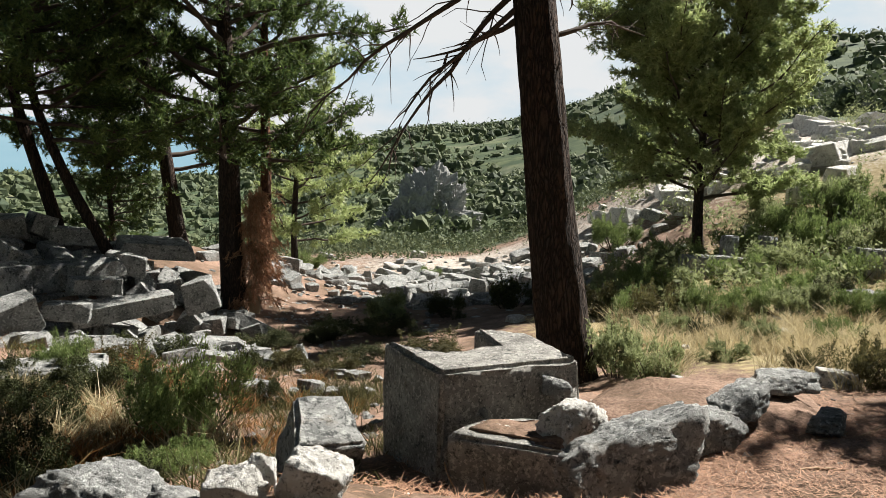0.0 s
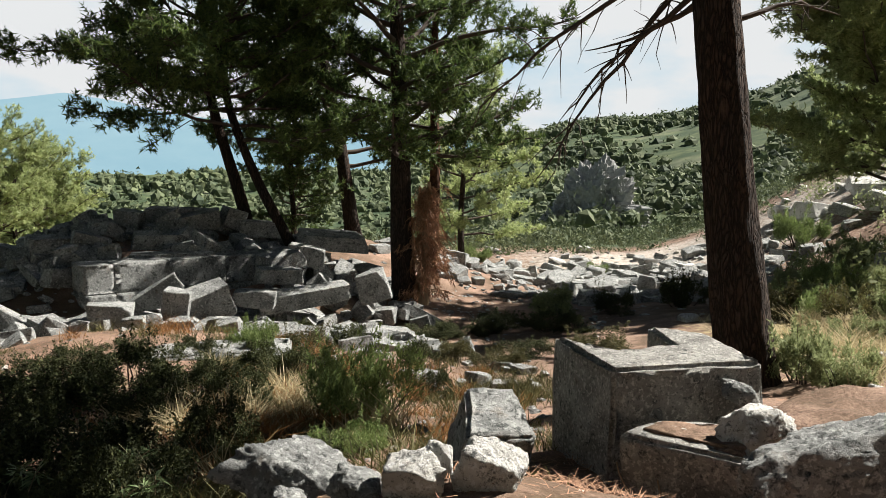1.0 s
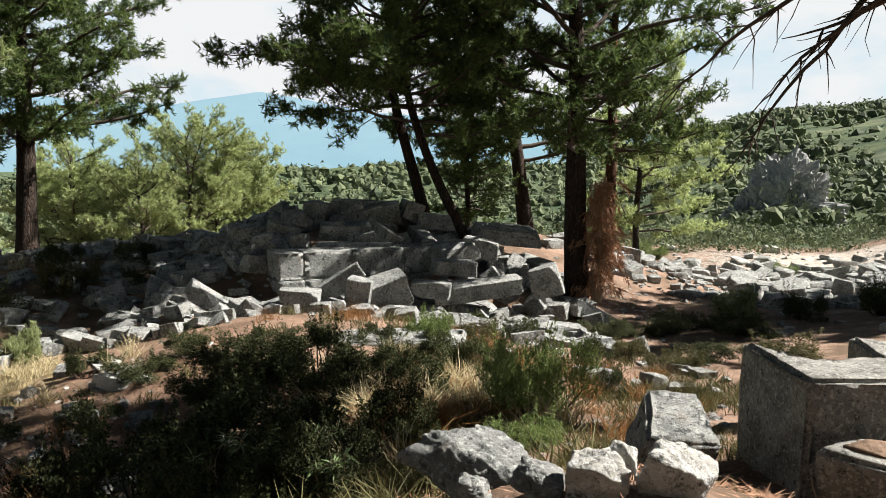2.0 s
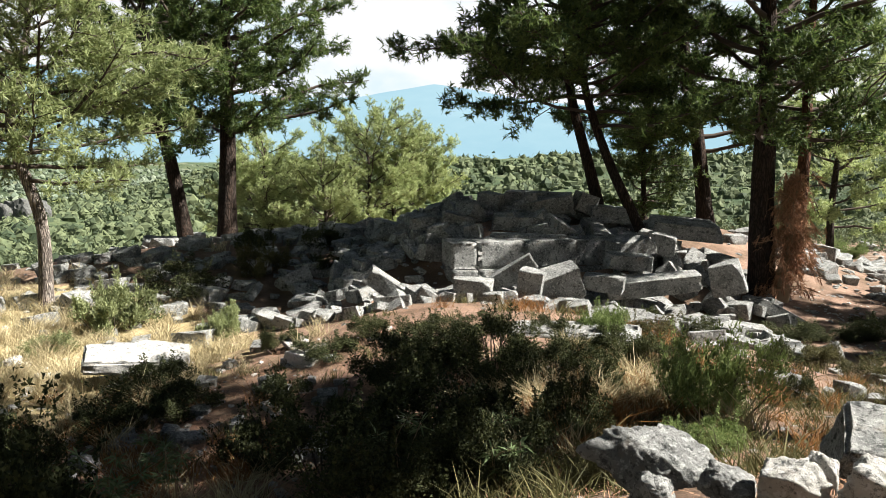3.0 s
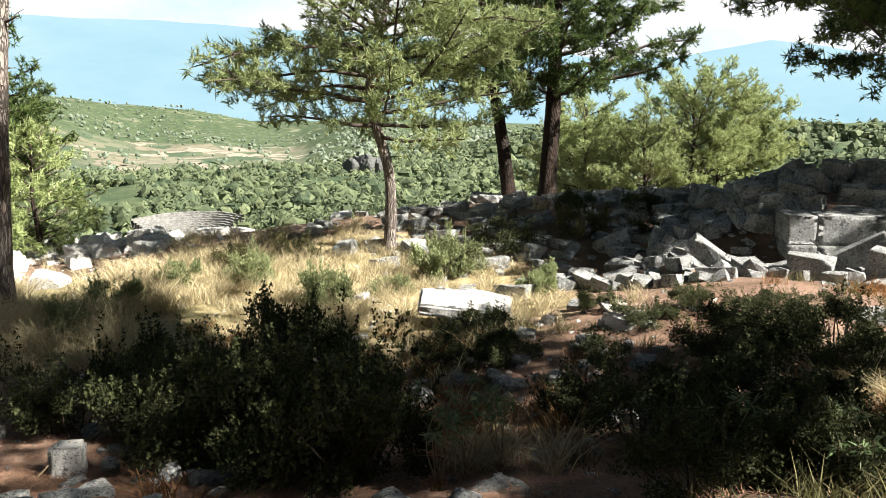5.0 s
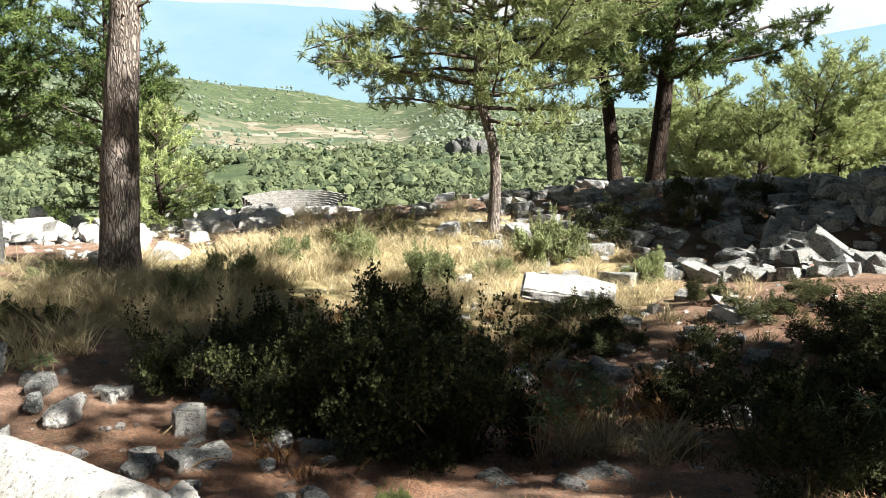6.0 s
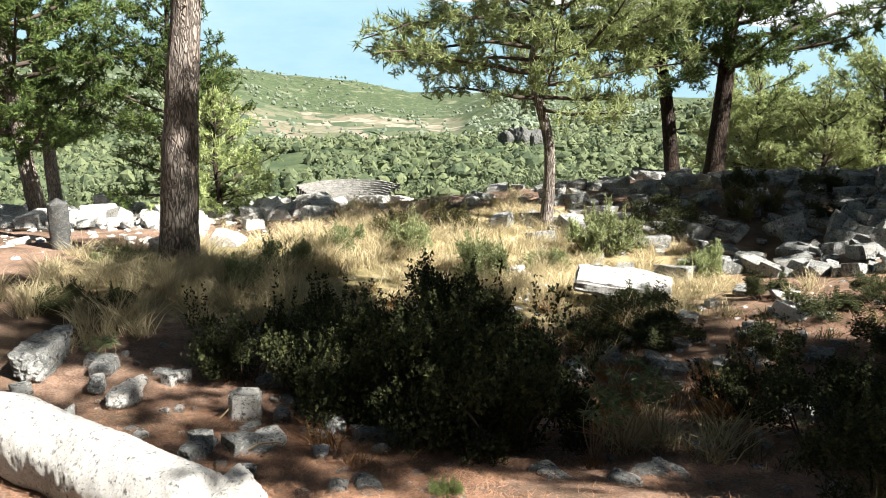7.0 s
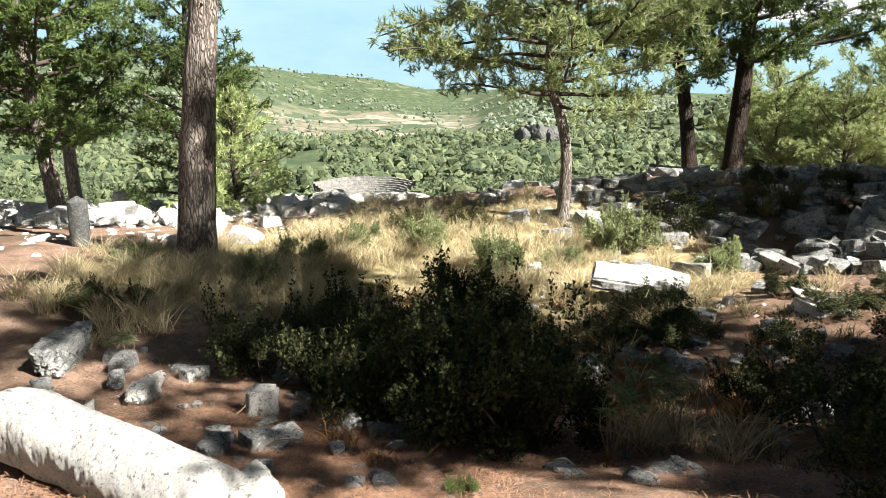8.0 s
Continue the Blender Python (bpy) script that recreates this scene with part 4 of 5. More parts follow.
# boulders near the path
NEARBY = "lichen spotted grey boulder beside the stone chest"
for (x, y, z), size, turn, kind, which, label in (
        ((0.93, 5.22, -1.77), (0.19, 0.16, 0.15), (0, 0, 30), "pale_near", 0, "rough pale stone lying on the needle filled chest"),
        ((0.32, 5.74, -1.84), (0.10, 0.09, 0.08), (0, 10, 70), "grey_near", 1, "small grey stone lying on the needle filled chest"),
        ((0.90, 5.83, -1.69), (0.10, 0.09, 0.08), (0, 10, 10), "grey_near", 2, "small grey stone lying on the needle filled chest"),
        ((1.13, 4.41, -1.74), (0.44, 0.24, 0.27), (0, -12, 28), "grey_near", 0, NEARBY),
        ((1.80, 5.02, -1.72), (0.25, 0.16, 0.14), (0, 0, 35), "grey_near", 3, NEARBY),
        ((2.19, 5.48, -1.68), (0.25, 0.14, 0.13), (0, -8, 50), "grey_near", 4, NEARBY),
        ((2.76, 6.11, -1.67), (0.28, 0.13, 0.10), (0, 0, 20), "grey_near", 5, NEARBY),
        ((3.38, 7.47, -1.84), (0.25, 0.2, 0.17), (0, 0, 0), "pale_near", 1, "square pale stone block at the edge of the clearing"),
        ((2.54, 7.16, -1.86), (0.24, 0.2, 0.14), (0, 8, 0), "pale_near", 2, "white pointed stone in dry grass"),
        ((2.77, 5.32, -1.56), (0.27, 0.15, 0.13), (0, 12, 60), "grey_near", 1, "dark shaded stone half sunk in needles"),
        ((-0.53, 3.31, -1.43), (0.21, 0.15, 0.16), (0, 0, 10), "pale_near", 3, "sunlit rough white limestone boulder"),
        ((-0.80, 3.41, -1.44), (0.09, 0.09, 0.12), (0, 0, 0), "pale_near", 4, "sunlit rough white limestone boulder"),
        ((-0.89, 3.18, -1.44), (0.18, 0.14, 0.13), (10, 0, 0), "pale_near", 5, "sunlit rough white limestone boulder"),
        ((-1.13, 3.21, -1.47), (0.14, 0.12, 0.1), (0, 10, 0), "grey_near", 2, "grey limestone boulder beside white ones"),
        ((-1.60, 3.67, -1.59), (0.34, 0.24, 0.22), (0, 14, -10), "grey_near", 5, "dark lichen covered boulder among shrubs"),
        ((-1.51, 3.31, -1.68), (0.13, 0.11, 0.09), (0, 0, 0), "grey_near", 3, "small grey limestone boulder"),
        ((-6.90, 1.18, -3.42), (0.22, 0.15, 0.13), (0, 0, -20), "grey_near", 4, "grey lichened stone at the foot of shrubs"),
        ((-7.25, 0.70, -3.33), (0.17, 0.12, 0.10), (0, 0, 0), "grey_near", 2, "grey lichened stone at the foot of shrubs"),
        ((-7.62, 0.25, -3.32), (0.16, 0.1, 0.10), (0, 0, 0), "grey_near", 0, "rounded grey stone on pine needles"),
        ((-6.65, -0.59, -3.08), (0.22, 0.13, 0.12), (0, 10, -30), "grey_near", 1, "angular grey stone on pine needles"),
        ((-8.41, -1.27, -3.15), (0.3, 0.15, 0.13), (0, 0, -15), "pale_near", 2, "low pale stone on pine needles"),
        ((-8.88, -1.56, -3.13), (0.18, 0.12, 0.11), (0, 0, 0), "grey_near", 3, "grey stone on pine needles"),
        ((-9.79, -2.23, -3.17), (0.62, 0.25, 0.22), (0, 4, -12), "grey_near", 4, "long weathered boulder in the shade"),
        ((-6.48, 0.46, -3.21), (0.13, 0.09, 0.06), (0, 0, 0), "pale_near", 4, "flat pale stone on pine needles"),
        ((-5.43, 0.63, -3.11), (0.2, 0.14, 0.09), (0, 0, 0), "grey_near", 0, "grey stone on pine needles"),
        ((-7.84, -1.76, -2.88), (0.2, 0.1, 0.1), (0, 20, -30), "grey_near", 2, "grey stone beside the fallen column"),
        ((-5.12, 3.00, -3.16), (0.24, 0.14, 0.11), (0, 0, 30), "grey_near", 5, "grey lichened stone beside a narrow path"),
        ((-4.96, 2.54, -3.09), (0.2, 0.14, 0.1), (0, 0, 30), "grey_near", 3, "grey lichened stone beside a narrow path"),
        ((-5.31, 2.13, -3.14), (0.3, 0.16, 0.08), (0, 0, 10), "grey_near", 1, "grey lichened stone beside a narrow path"),
        ((-5.33, 3.07, -3.03), (0.05, 0.05, 0.06), (0, 0, 0), "pale_near", 3, "small white stone beside a narrow path"),
        ((-8.59, 4.05, -3.64), (0.26, 0.14, 0.12), (0, 0, 10), "grey_near", 4, "grey stone in the shade of shrubs"),
        ((-10.03, 8.51, -3.44), (0.55, 0.3, 0.08), (0, 0, -25), "pale_near", 5, "flat white slab lying in the sun")):
    size = size if 'chest' in label else tuple(0.76 * q for q in size)
    stone(kind, x, y, size, z=max(min(z, height(x, y) + 0.9 * size[2]), height(x, y)) - 0.0 if label != "" and "chest" not in label else z, sink=0.5, turn=turn, label=label, which=which)

_o = worked_block("slab", ((-0.85, -0.42), (0.75, -0.5), (0.9, 0.3), (0.2, 0.5), (-0.8, 0.4)), 0.16, -0.06, PALE, 35, 0.02, 3)
_o.matrix_world = pose(-11.92, 6.69, height(-11.92, 6.69) + 0.36, 9, 5, 62)
tagged(_o, "large flat white slab lying in the sun", "stone slab")

# upright white stone
_o = worked_block("standing_stone", ((-0.15, -0.1), (0.15, -0.09), (0.13, 0.1), (-0.12, 0.1)), 0.30, -0.1, PALE, 31, 0.012, 3)
_o.matrix_world = pose(-7.78, -0.10, height(-7.78, -0.10), 0, 4, 70)
tagged(_o, "small white block standing upright on pine needles", "stone block")

# fallen column with pitted surface
COLUMN_R = 0.29
_a = np.array((-7.04, -2.16, -2.84))
_b = np.array((-5.00, -0.53, -2.77))
_path = _a[None] + np.linspace(0, 1, 120)[:, None] * (_b - _a)[None]
_rad = np.full(120, COLUMN_R)
_rad[0], _rad[1], _rad[-1], _rad[-2] = 0.01, COLUMN_R * 0.96, 0.01, COLUMN_R * 0.96
_v, _f = tube(np.concatenate([_path[:1], _path]), np.concatenate([[0.005], _rad[1:2], _rad[1:]]), 72)
_c = np.repeat(np.concatenate([_path[:1], _path]), 72, 0)
_pit = 0.012 * wobble(_v, 9, 5) + 0.012 * np.abs(wobble(_v, 22, 6)) * -1 + 0.02 * wobble(_v, 2, 8)
_o = new("fallen_column", mesh_of("fallen_column", _c + (_v - _c) * (1 + _pit / COLUMN_R)[:, None], _f, ROUGH_COLUMN, True))
tagged(_o, "fallen pale column shaft with a rough pitted surface", "column")
_ex, _ey = -5.10, -0.30
stone("pale_near", _ex, _ey, (0.17, 0.16, 0.15), sink=0.35, label="broken pale block at the end of the fallen column", which=2, turn=(0, 5, 20))

# column stumps on the far terrace
for x, y, r, tall, mat, label in ((-17.71, -3.11, 0.2, 1.05, DARK_STONE, "dark short column stump standing in the clearing"),
                                  (-27.72, -3.17, 0.36, 0.85, PALE, "pale round column drum standing on end"),
                                  (-30.24, -3.04, 0.36, 0.9, PALE, "pale round column drum standing on end")):
    _t = np.linspace(0, 1, 12)
    _v, _f = tube(np.stack([0 * _t, 0 * _t, -0.3 + _t * (tall + 0.3)], 1), np.where(_t > 0.99, 0.01, r), 28, 0.03, np.random.RandomState(3))
    _v[-28:, 2] = tall
    _o = new("column_drum", mesh_of("column_drum", _v, _f, mat, False))
    _o.location = (x, y, height(x, y))
    tagged(_o, label, "column drum")

# remains of walls and posts on the slope
for i, (x, y, hx, hy, tall, ang) in enumerate(((9.05, 24.37, 0.22, 0.2, 1.1, 10), (10.09, 23.96, 0.24, 0.2, 1.0, 30), (8.72, 23.43, 1.5, 0.25, 0.55, 8),
                                               (11.71, 20.95, 0.5, 0.4, 0.75, 0), (9.68, 17.50, 0.45, 0.3, 0.4, 15))):
    _o = worked_block("wall_remnant", ((-hx, -hy), (hx, -hy), (hx * 0.96, hy), (-hx, hy)), tall, -0.5, STONE, 90 + i, 0.02, 3)
    _o.matrix_world = pose(x, y, height(x, y), 0, 2, ang)
    tagged(_o, "weathered squared block of a ruined wall on the slope", "ruined wall", "wall remnants")

# ---------------------------------------------------------------- the ruined heap
RUIN = (-10.6, 17.2)
ACROSS = Vector((0.84, 0.54, 0))
_w0, _w1 = Vector((-10.54, 13.70)), Vector((-8.22, 16.63))
_run = _w1 - _w0
_ang = math.degrees(math.atan2(_run.y, _run.x))
wall = new("ruin_wall")
wall.location = (_w0.x, _w0.y, -3.25)
_at = 0.0
for i, ln in enumerate((0.62, 1.15, 1.3, 1.1)):
    for zz, h, inset in ((0.0, 0.28, -0.12), (0.28, 0.62, 0.0)):
        _q = worked_block("ashlar", ((0, inset), (ln - 0.012, inset), (ln - 0.012, 0.9), (0, 0.9)), h - 0.006, 0.0, STONE, 60 + i, 0.006, 3, 0.012)
        _q.matrix_world = pose(_at * math.cos(radians(_ang)), _at * math.sin(radians(_ang)), zz, 0, 0, _ang)
        _q.parent = wall
    _at += ln
tagged(wall, "fitted ashlar base of a collapsed tomb", "ruined wall")
_o = worked_block("podium_block", ((-0.55, -0.5), (0.6, -0.5), (0.6, 0.6), (-0.55, 0.6)), 0.55, -0.6, STONE, 66, 0.012, 3)
_o.matrix_world = pose(-12.39, 15.18, -2.50, 0, 0, _ang - 6)
tagged(_o, "squared podium block of the collapsed tomb", "stone block")

heap_rng = np.random.RandomState(21)
heap_thing = tagged(new("rubble_heap"), "tumbled heap of grey limestone blocks of a collapsed tomb", "rubble heap")


def heap_block(kind, u, v, size, turn, z=None, sink=0.2):
    x, y = RUIN[0] + 0.84 * u - 0.54 * v, RUIN[1] + 0.54 * u + 0.84 * v
    if z is not None:
        z = max(z, height(x, y) + 0.3 * size[2])
        sink = 0.5
    stone(kind, x, y, size, sink=sink, turn=turn, z=z, label="", name="block", category="").parent = heap_thing


# zones of u, v from and to, how many, half sizes from and to, lift above the earth core
for u0, u1, v0, v1, many, s0, s1, lift in ((-2.4, 4.6, -5.0, -2.7, 110, 0.09, 0.23, 0.15), (1.9, 5.8, -2.9, 1.2, 90, 0.11, 0.26, 0.2),
                                           (-2.6, 3.6, -1.7, 1.0, 75, 0.12, 0.27, 0.15), (-6.8, -2.6, -5.2, -0.8, 70, 0.08, 0.22, 0.05),
                                           (-4.2, -2.2, -2.8, 0.6, 26, 0.12, 0.24, 0.0), (0.5, 5.5, -6.3, -4.6, 40, 0.08, 0.2, 0.0)):
    for _ in range(many):
        u, v = heap_rng.uniform(u0, u1), heap_rng.uniform(v0, v1)
        s = s0 + (s1 - s0) * heap_rng.uniform(0, 1) ** 1.5
        tilt = 16 if heap_rng.uniform() < 0.6 else 38
        heap_block("grey_rubble" if heap_rng.uniform() < 0.7 else "grey_block", u, v,
                   (s * heap_rng.uniform(1.0, 2.3), s * heap_rng.uniform(0.8, 1.2), s * heap_rng.uniform(0.5, 0.95)),
                   (heap_rng.uniform(-tilt, tilt), heap_rng.uniform(-tilt, tilt), heap_rng.uniform(0, 180)),
                   sink=heap_rng.uniform(0.0, 0.3) - lift * heap_rng.uniform(0, 1))
# large blocks on the crest
for u, v, z, size, turn in ((0.2, 0.7, -1.66, (0.85, 0.4, 0.24), (0, 2, 30)), (0.35, 0.15, -1.72, (0.78, 0.28, 0.2), (12, -10, 30)), (-1.0, 0.3, -1.70, (0.32, 0.3, 0.26), (0, 6, 12)),
                            (-0.3, -0.75, -2.10, (0.66, 0.3, 0.21), (6, 0, 32)), (-1.85, -1.0, -2.15, (0.42, 0.3, 0.28), (0, 14, 40)), (-1.4, -1.45, -2.3, (0.2, 0.2, 0.22), (0, -6, 20)),
                            (-0.1, -1.5, -2.42, (0.9, 0.3, 0.13), (0, 0, 32)), (1.45, 0.35, -1.68, (0.28, 0.25, 0.26), (0, 18, 50)), (2.2, 0.2, -1.95, (0.58, 0.32, 0.2), (0, 4, 26)),
                            (3.9, -0.2, -2.25, (0.85, 0.42, 0.2), (8, 5, 30))):
    heap_block("grey_block", u, v, size, turn, z)
# large blocks fallen before the wall
for u, v, z, size, turn in ((2.6, -3.3, -3.15, (0.98, 0.24, 0.19), (10, -7, 34)), (-0.5, -3.9, -2.88, (0.62, 0.2, 0.19), (0, -33, 32)), (-0.1, -4.5, -3.15, (0.26, 0.22, 0.48), (0, 8, 20)),
                            (0.5, -4.1, -3.05, (0.46, 0.3, 0.36), (14, -20, 40)), (1.5, -3.7, -3.05, (0.44, 0.26, 0.17), (0, 3, 20)), (-1.3, -4.3, -3.12, (0.4, 0.28, 0.22), (0, 5, 28)),
                            (-3.1, -4.0, -3.2, (0.55, 0.22, 0.18), (0, 34, 36)), (2.3, -1.9, -2.5, (0.5, 0.3, 0.2), (5, -8, 60)), (3.0, -1.5, -2.45, (0.45, 0.3, 0.22), (0, 12, 20)),
                            (2.2, -2.6, -2.75, (0.5, 0.3, 0.17), (0, 2, 35)), (4.4, -2.6, -3.1, (0.35, 0.3, 0.36), (0, -18, 10))):
    heap_block("grey_block", u, v, size, turn, z)
_o = worked_block("slab", ((-1.1, -0.3), (1.0, -0.34), (1.15, 0.26), (-0.9, 0.32)), 0.09, -0.2, STONE, 36, 0.02, 3)
_o.matrix_world = pose(-5.52, 9.87, height(-5.52, 9.87) + 0.05, 4, 0, 32)
tagged(_o, "long flat grey slab half sunk in the shaded slope", "stone slab")


def scatter(kind, n, cx, cy, rx, ry, s0, s1, label, group, seed, lone=0.0):
    rng = np.random.RandomState(seed)
    done = 0
    while done < n:
        a, b = rng.normal(0, 0.5, 2)
        x, y = cx + a * rx, cy + b * ry
        if math.hypot(x + 0.15, y + 0.2) < 2.2:
            continue
        s = s0 + (s1 - s0) * rng.uniform(0, 1) ** 2.2
        stone(kind, x, y, (s * rng.uniform(1, 1.7), s * rng.uniform(0.8, 1.2), s * rng.uniform(0.5, 0.9)), sink=0.3,
              turn=(rng.uniform(-12, 12), rng.uniform(-12, 12), rng.uniform(0, 360)), label=label, group=group)
        done += 1


def rubble(n, cx, cy, rx, ry, s0, s1, mat, seed, label):
    """A field of many broken stones, joined."""
    rng = np.random.RandomState(seed)
    shapes = [angular_stone(700 + 20 * seed + k, 0.5) for k in range(6)]
    heap = Heap()
    for _ in range(n):
        a, b = rng.normal(0, 0.5, 2)
        x, y = cx + a * rx, cy + b * ry
        s = s0 + (s1 - s0) * rng.uniform(0, 1) ** 2.4
        v, f = shapes[rng.randint(6)]
        size = np.array([s * rng.uniform(1, 1.7), s * rng.uniform(0.8, 1.2), s * rng.uniform(0.5, 0.95)])
        turn = np.array(Euler((rng.uniform(-0.3, 0.3), rng.uniform(-0.3, 0.3), rng.uniform(0, 6.28))).to_matrix())
        heap.add((v * size) @ turn.T + np.array([x, y, height(x, y) + size[2] * 0.4]), f)
    tagged(new("rubble", heap.mesh("rubble", mat)), label, "rubble", kind="stuff")


rubble(420, 0.0, 31.0, 9.5, 8.0, 0.07, 0.38, STONE, 1, "grey boulders covering the stony field")
rubble(150, -1.0, 24.5, 6.5, 3.5, 0.05, 0.22, STONE, 2, "grey stones at the edge of the stony field")
rubble(150, -16.6, 15.2, 5.0, 3.0, 0.07, 0.3, STONE, 8, "broken grey stones along the low bank")
rubble(160, -17.06, 10.55, 4.5, 4.0, 0.07, 0.26, STONE, 3, "low bank of grey rubble")
rubble(240, -25.0, -0.5, 7.0, 5.5, 0.07, 0.36, PALE, 4, "bleached stones covering the lower terrace")
rubble(110, -29.0, -5.5, 7.0, 4.0, 0.08, 0.42, PALE, 5, "bleached stones at the far edge of the terrace")
rubble(230, 19.0, 36.0, 12.0, 9.0, 0.12, 0.6, PALE, 6, "bleached boulders on the rising slope")
scatter("pale_rubble", 45, -13.0, 6.5, 4.5, 3.0, 0.04, 0.15, "small white stone in the sunny clearing", "stones of the clearing", 6)
scatter("grey_rubble", 45, -8.2, 5.8, 2.6, 2.6, 0.06, 0.17, "grey stone along the narrow path", "stones along the path", 7)
scatter("grey_rubble", 40, -3.0, 13.0, 5.0, 3.0, 0.06, 0.2, "grey stone among the shrubs", "stones among shrubs", 9)
scatter("grey_rubble", 60, -7.4, -0.6, 3.0, 2.8, 0.04, 0.15, "small grey stone on pine needles", "stones on the needles", 10)
scatter("pale_rubble", 25, 8.0, 16.0, 6.0, 6.0, 0.05, 0.18, "pale stone in the dry meadow", "stones of the meadow", 11)

# ---------------------------------------------------------------- shrubs and grass
P_SHRUB = [shrub_proto("shrub", SHRUB_SHADED, 200 + i, 11000, 0.040, 0.75, 24, shoots=26) for i in range(4)]
P_OLIVE = [shrub_proto("shrub", OLIVE_BUSH, 210 + i, 8000, 0.055, 0.5, 18) for i in range(3)]
P_SAGE = [shrub_proto("shrub", SAGE, 220 + i, 7000, 0.075, 0.4, 16, upright=0.5) for i in range(3)]
P_BRIGHT = [shrub_proto("shrub", BRIGHT, 230 + i, 9500, 0.065, 0.3, 16, upright=0.8, shoots=30) for i in range(3)]
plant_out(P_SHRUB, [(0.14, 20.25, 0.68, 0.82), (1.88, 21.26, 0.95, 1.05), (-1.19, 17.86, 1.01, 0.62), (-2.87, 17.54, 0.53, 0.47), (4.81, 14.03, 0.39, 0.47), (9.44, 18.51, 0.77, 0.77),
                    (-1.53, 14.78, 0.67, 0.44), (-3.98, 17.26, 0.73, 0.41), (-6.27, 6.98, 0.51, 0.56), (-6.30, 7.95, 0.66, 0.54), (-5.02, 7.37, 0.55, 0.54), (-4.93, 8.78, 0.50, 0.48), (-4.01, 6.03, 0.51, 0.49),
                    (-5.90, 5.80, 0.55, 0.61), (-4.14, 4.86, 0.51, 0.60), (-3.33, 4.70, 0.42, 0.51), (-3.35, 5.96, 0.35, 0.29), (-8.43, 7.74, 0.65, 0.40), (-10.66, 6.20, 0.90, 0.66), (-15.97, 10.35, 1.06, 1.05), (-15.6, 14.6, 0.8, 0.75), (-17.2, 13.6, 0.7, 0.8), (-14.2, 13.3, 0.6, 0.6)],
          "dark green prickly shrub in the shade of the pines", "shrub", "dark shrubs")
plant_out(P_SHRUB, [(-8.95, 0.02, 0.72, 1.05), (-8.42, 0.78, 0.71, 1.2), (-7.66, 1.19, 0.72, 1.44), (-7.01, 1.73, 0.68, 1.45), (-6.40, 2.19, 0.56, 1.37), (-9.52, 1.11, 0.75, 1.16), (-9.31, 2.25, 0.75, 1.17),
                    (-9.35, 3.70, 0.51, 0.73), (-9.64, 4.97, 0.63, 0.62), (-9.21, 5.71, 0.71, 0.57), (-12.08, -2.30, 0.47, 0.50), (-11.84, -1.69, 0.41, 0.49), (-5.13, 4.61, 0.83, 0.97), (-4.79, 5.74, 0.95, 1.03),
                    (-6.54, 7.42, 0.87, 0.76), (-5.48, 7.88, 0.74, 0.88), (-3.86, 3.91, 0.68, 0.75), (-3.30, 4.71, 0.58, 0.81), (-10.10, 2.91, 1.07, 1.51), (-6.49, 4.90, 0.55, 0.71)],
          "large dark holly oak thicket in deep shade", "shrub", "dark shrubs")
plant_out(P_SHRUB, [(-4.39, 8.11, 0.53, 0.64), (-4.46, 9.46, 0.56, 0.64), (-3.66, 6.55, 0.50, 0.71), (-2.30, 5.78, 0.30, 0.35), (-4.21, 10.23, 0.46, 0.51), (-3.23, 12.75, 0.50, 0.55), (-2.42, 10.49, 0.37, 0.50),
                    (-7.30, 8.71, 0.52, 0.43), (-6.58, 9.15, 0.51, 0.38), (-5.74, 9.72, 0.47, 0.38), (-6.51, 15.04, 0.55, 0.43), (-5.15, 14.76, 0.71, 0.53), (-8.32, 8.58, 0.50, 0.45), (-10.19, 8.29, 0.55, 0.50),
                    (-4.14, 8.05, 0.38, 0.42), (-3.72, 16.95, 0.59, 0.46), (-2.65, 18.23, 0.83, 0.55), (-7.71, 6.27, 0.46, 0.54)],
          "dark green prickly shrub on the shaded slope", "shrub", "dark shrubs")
plant_out(P_OLIVE, [(-1.34, 10.72, 0.33, 0.46), (-1.88, 13.35, 0.56, 0.51), (-2.70, 13.98, 0.49, 0.49), (-0.20, 14.59, 0.94, 0.61), (4.95, 17.55, 0.75, 1.02), (5.70, 14.73, 0.53, 0.71), (4.45, 8.98, 0.41, 0.49), (4.39, 7.68, 0.40, 0.67), (4.07, 18.33, 0.56, 0.98), (-5.06, 12.10, 0.59, 0.50),
                    (-15.64, 12.44, 0.67, 1.04), (-2.57, 4.85, 0.33, 0.40), (-6.50, 1.94, 0.31, 0.78), (-7.92, 1.44, 0.35, 1.03), (-17.53, 4.18, 0.81, 0.67), (-17.52, 5.30, 0.75, 0.82), (-4.82, 6.40, 0.28, 0.38)],
          "olive brown low shrub with small leaves", "shrub", "low shrubs")
plant_out(P_SAGE, [(-1.36, 20.24, 0.91, 0.83), (2.64, 9.45, 0.48, 0.67), (2.39, 10.17, 0.32, 0.95), (11.64, 28.12, 0.89, 1.45), (5.74, 17.80, 0.63, 0.83), (-15.33, 8.34, 0.79, 1.25), (-13.02, 9.44, 0.49, 0.73),
                   (-15.31, 8.09, 0.78, 1.17), (-16.16, 4.06, 0.50, 0.94), (-14.35, 4.96, 0.52, 1.03), (-16.27, 2.58, 0.56, 0.74), (-14.75, 1.08, 0.61, 0.78), (-13.39, 0.26, 0.46, 0.61), (-14.92, -1.83, 0.56, 0.51), (-13.31, 9.24, 0.55, 0.55),
                   (-14.77, 6.53, 0.61, 0.49), (7.80, 17.25, 0.70, 0.84), (4.02, 10.72, 0.39, 0.43)],
          "grey green rounded sage bush in the sun", "shrub", "sage bushes")
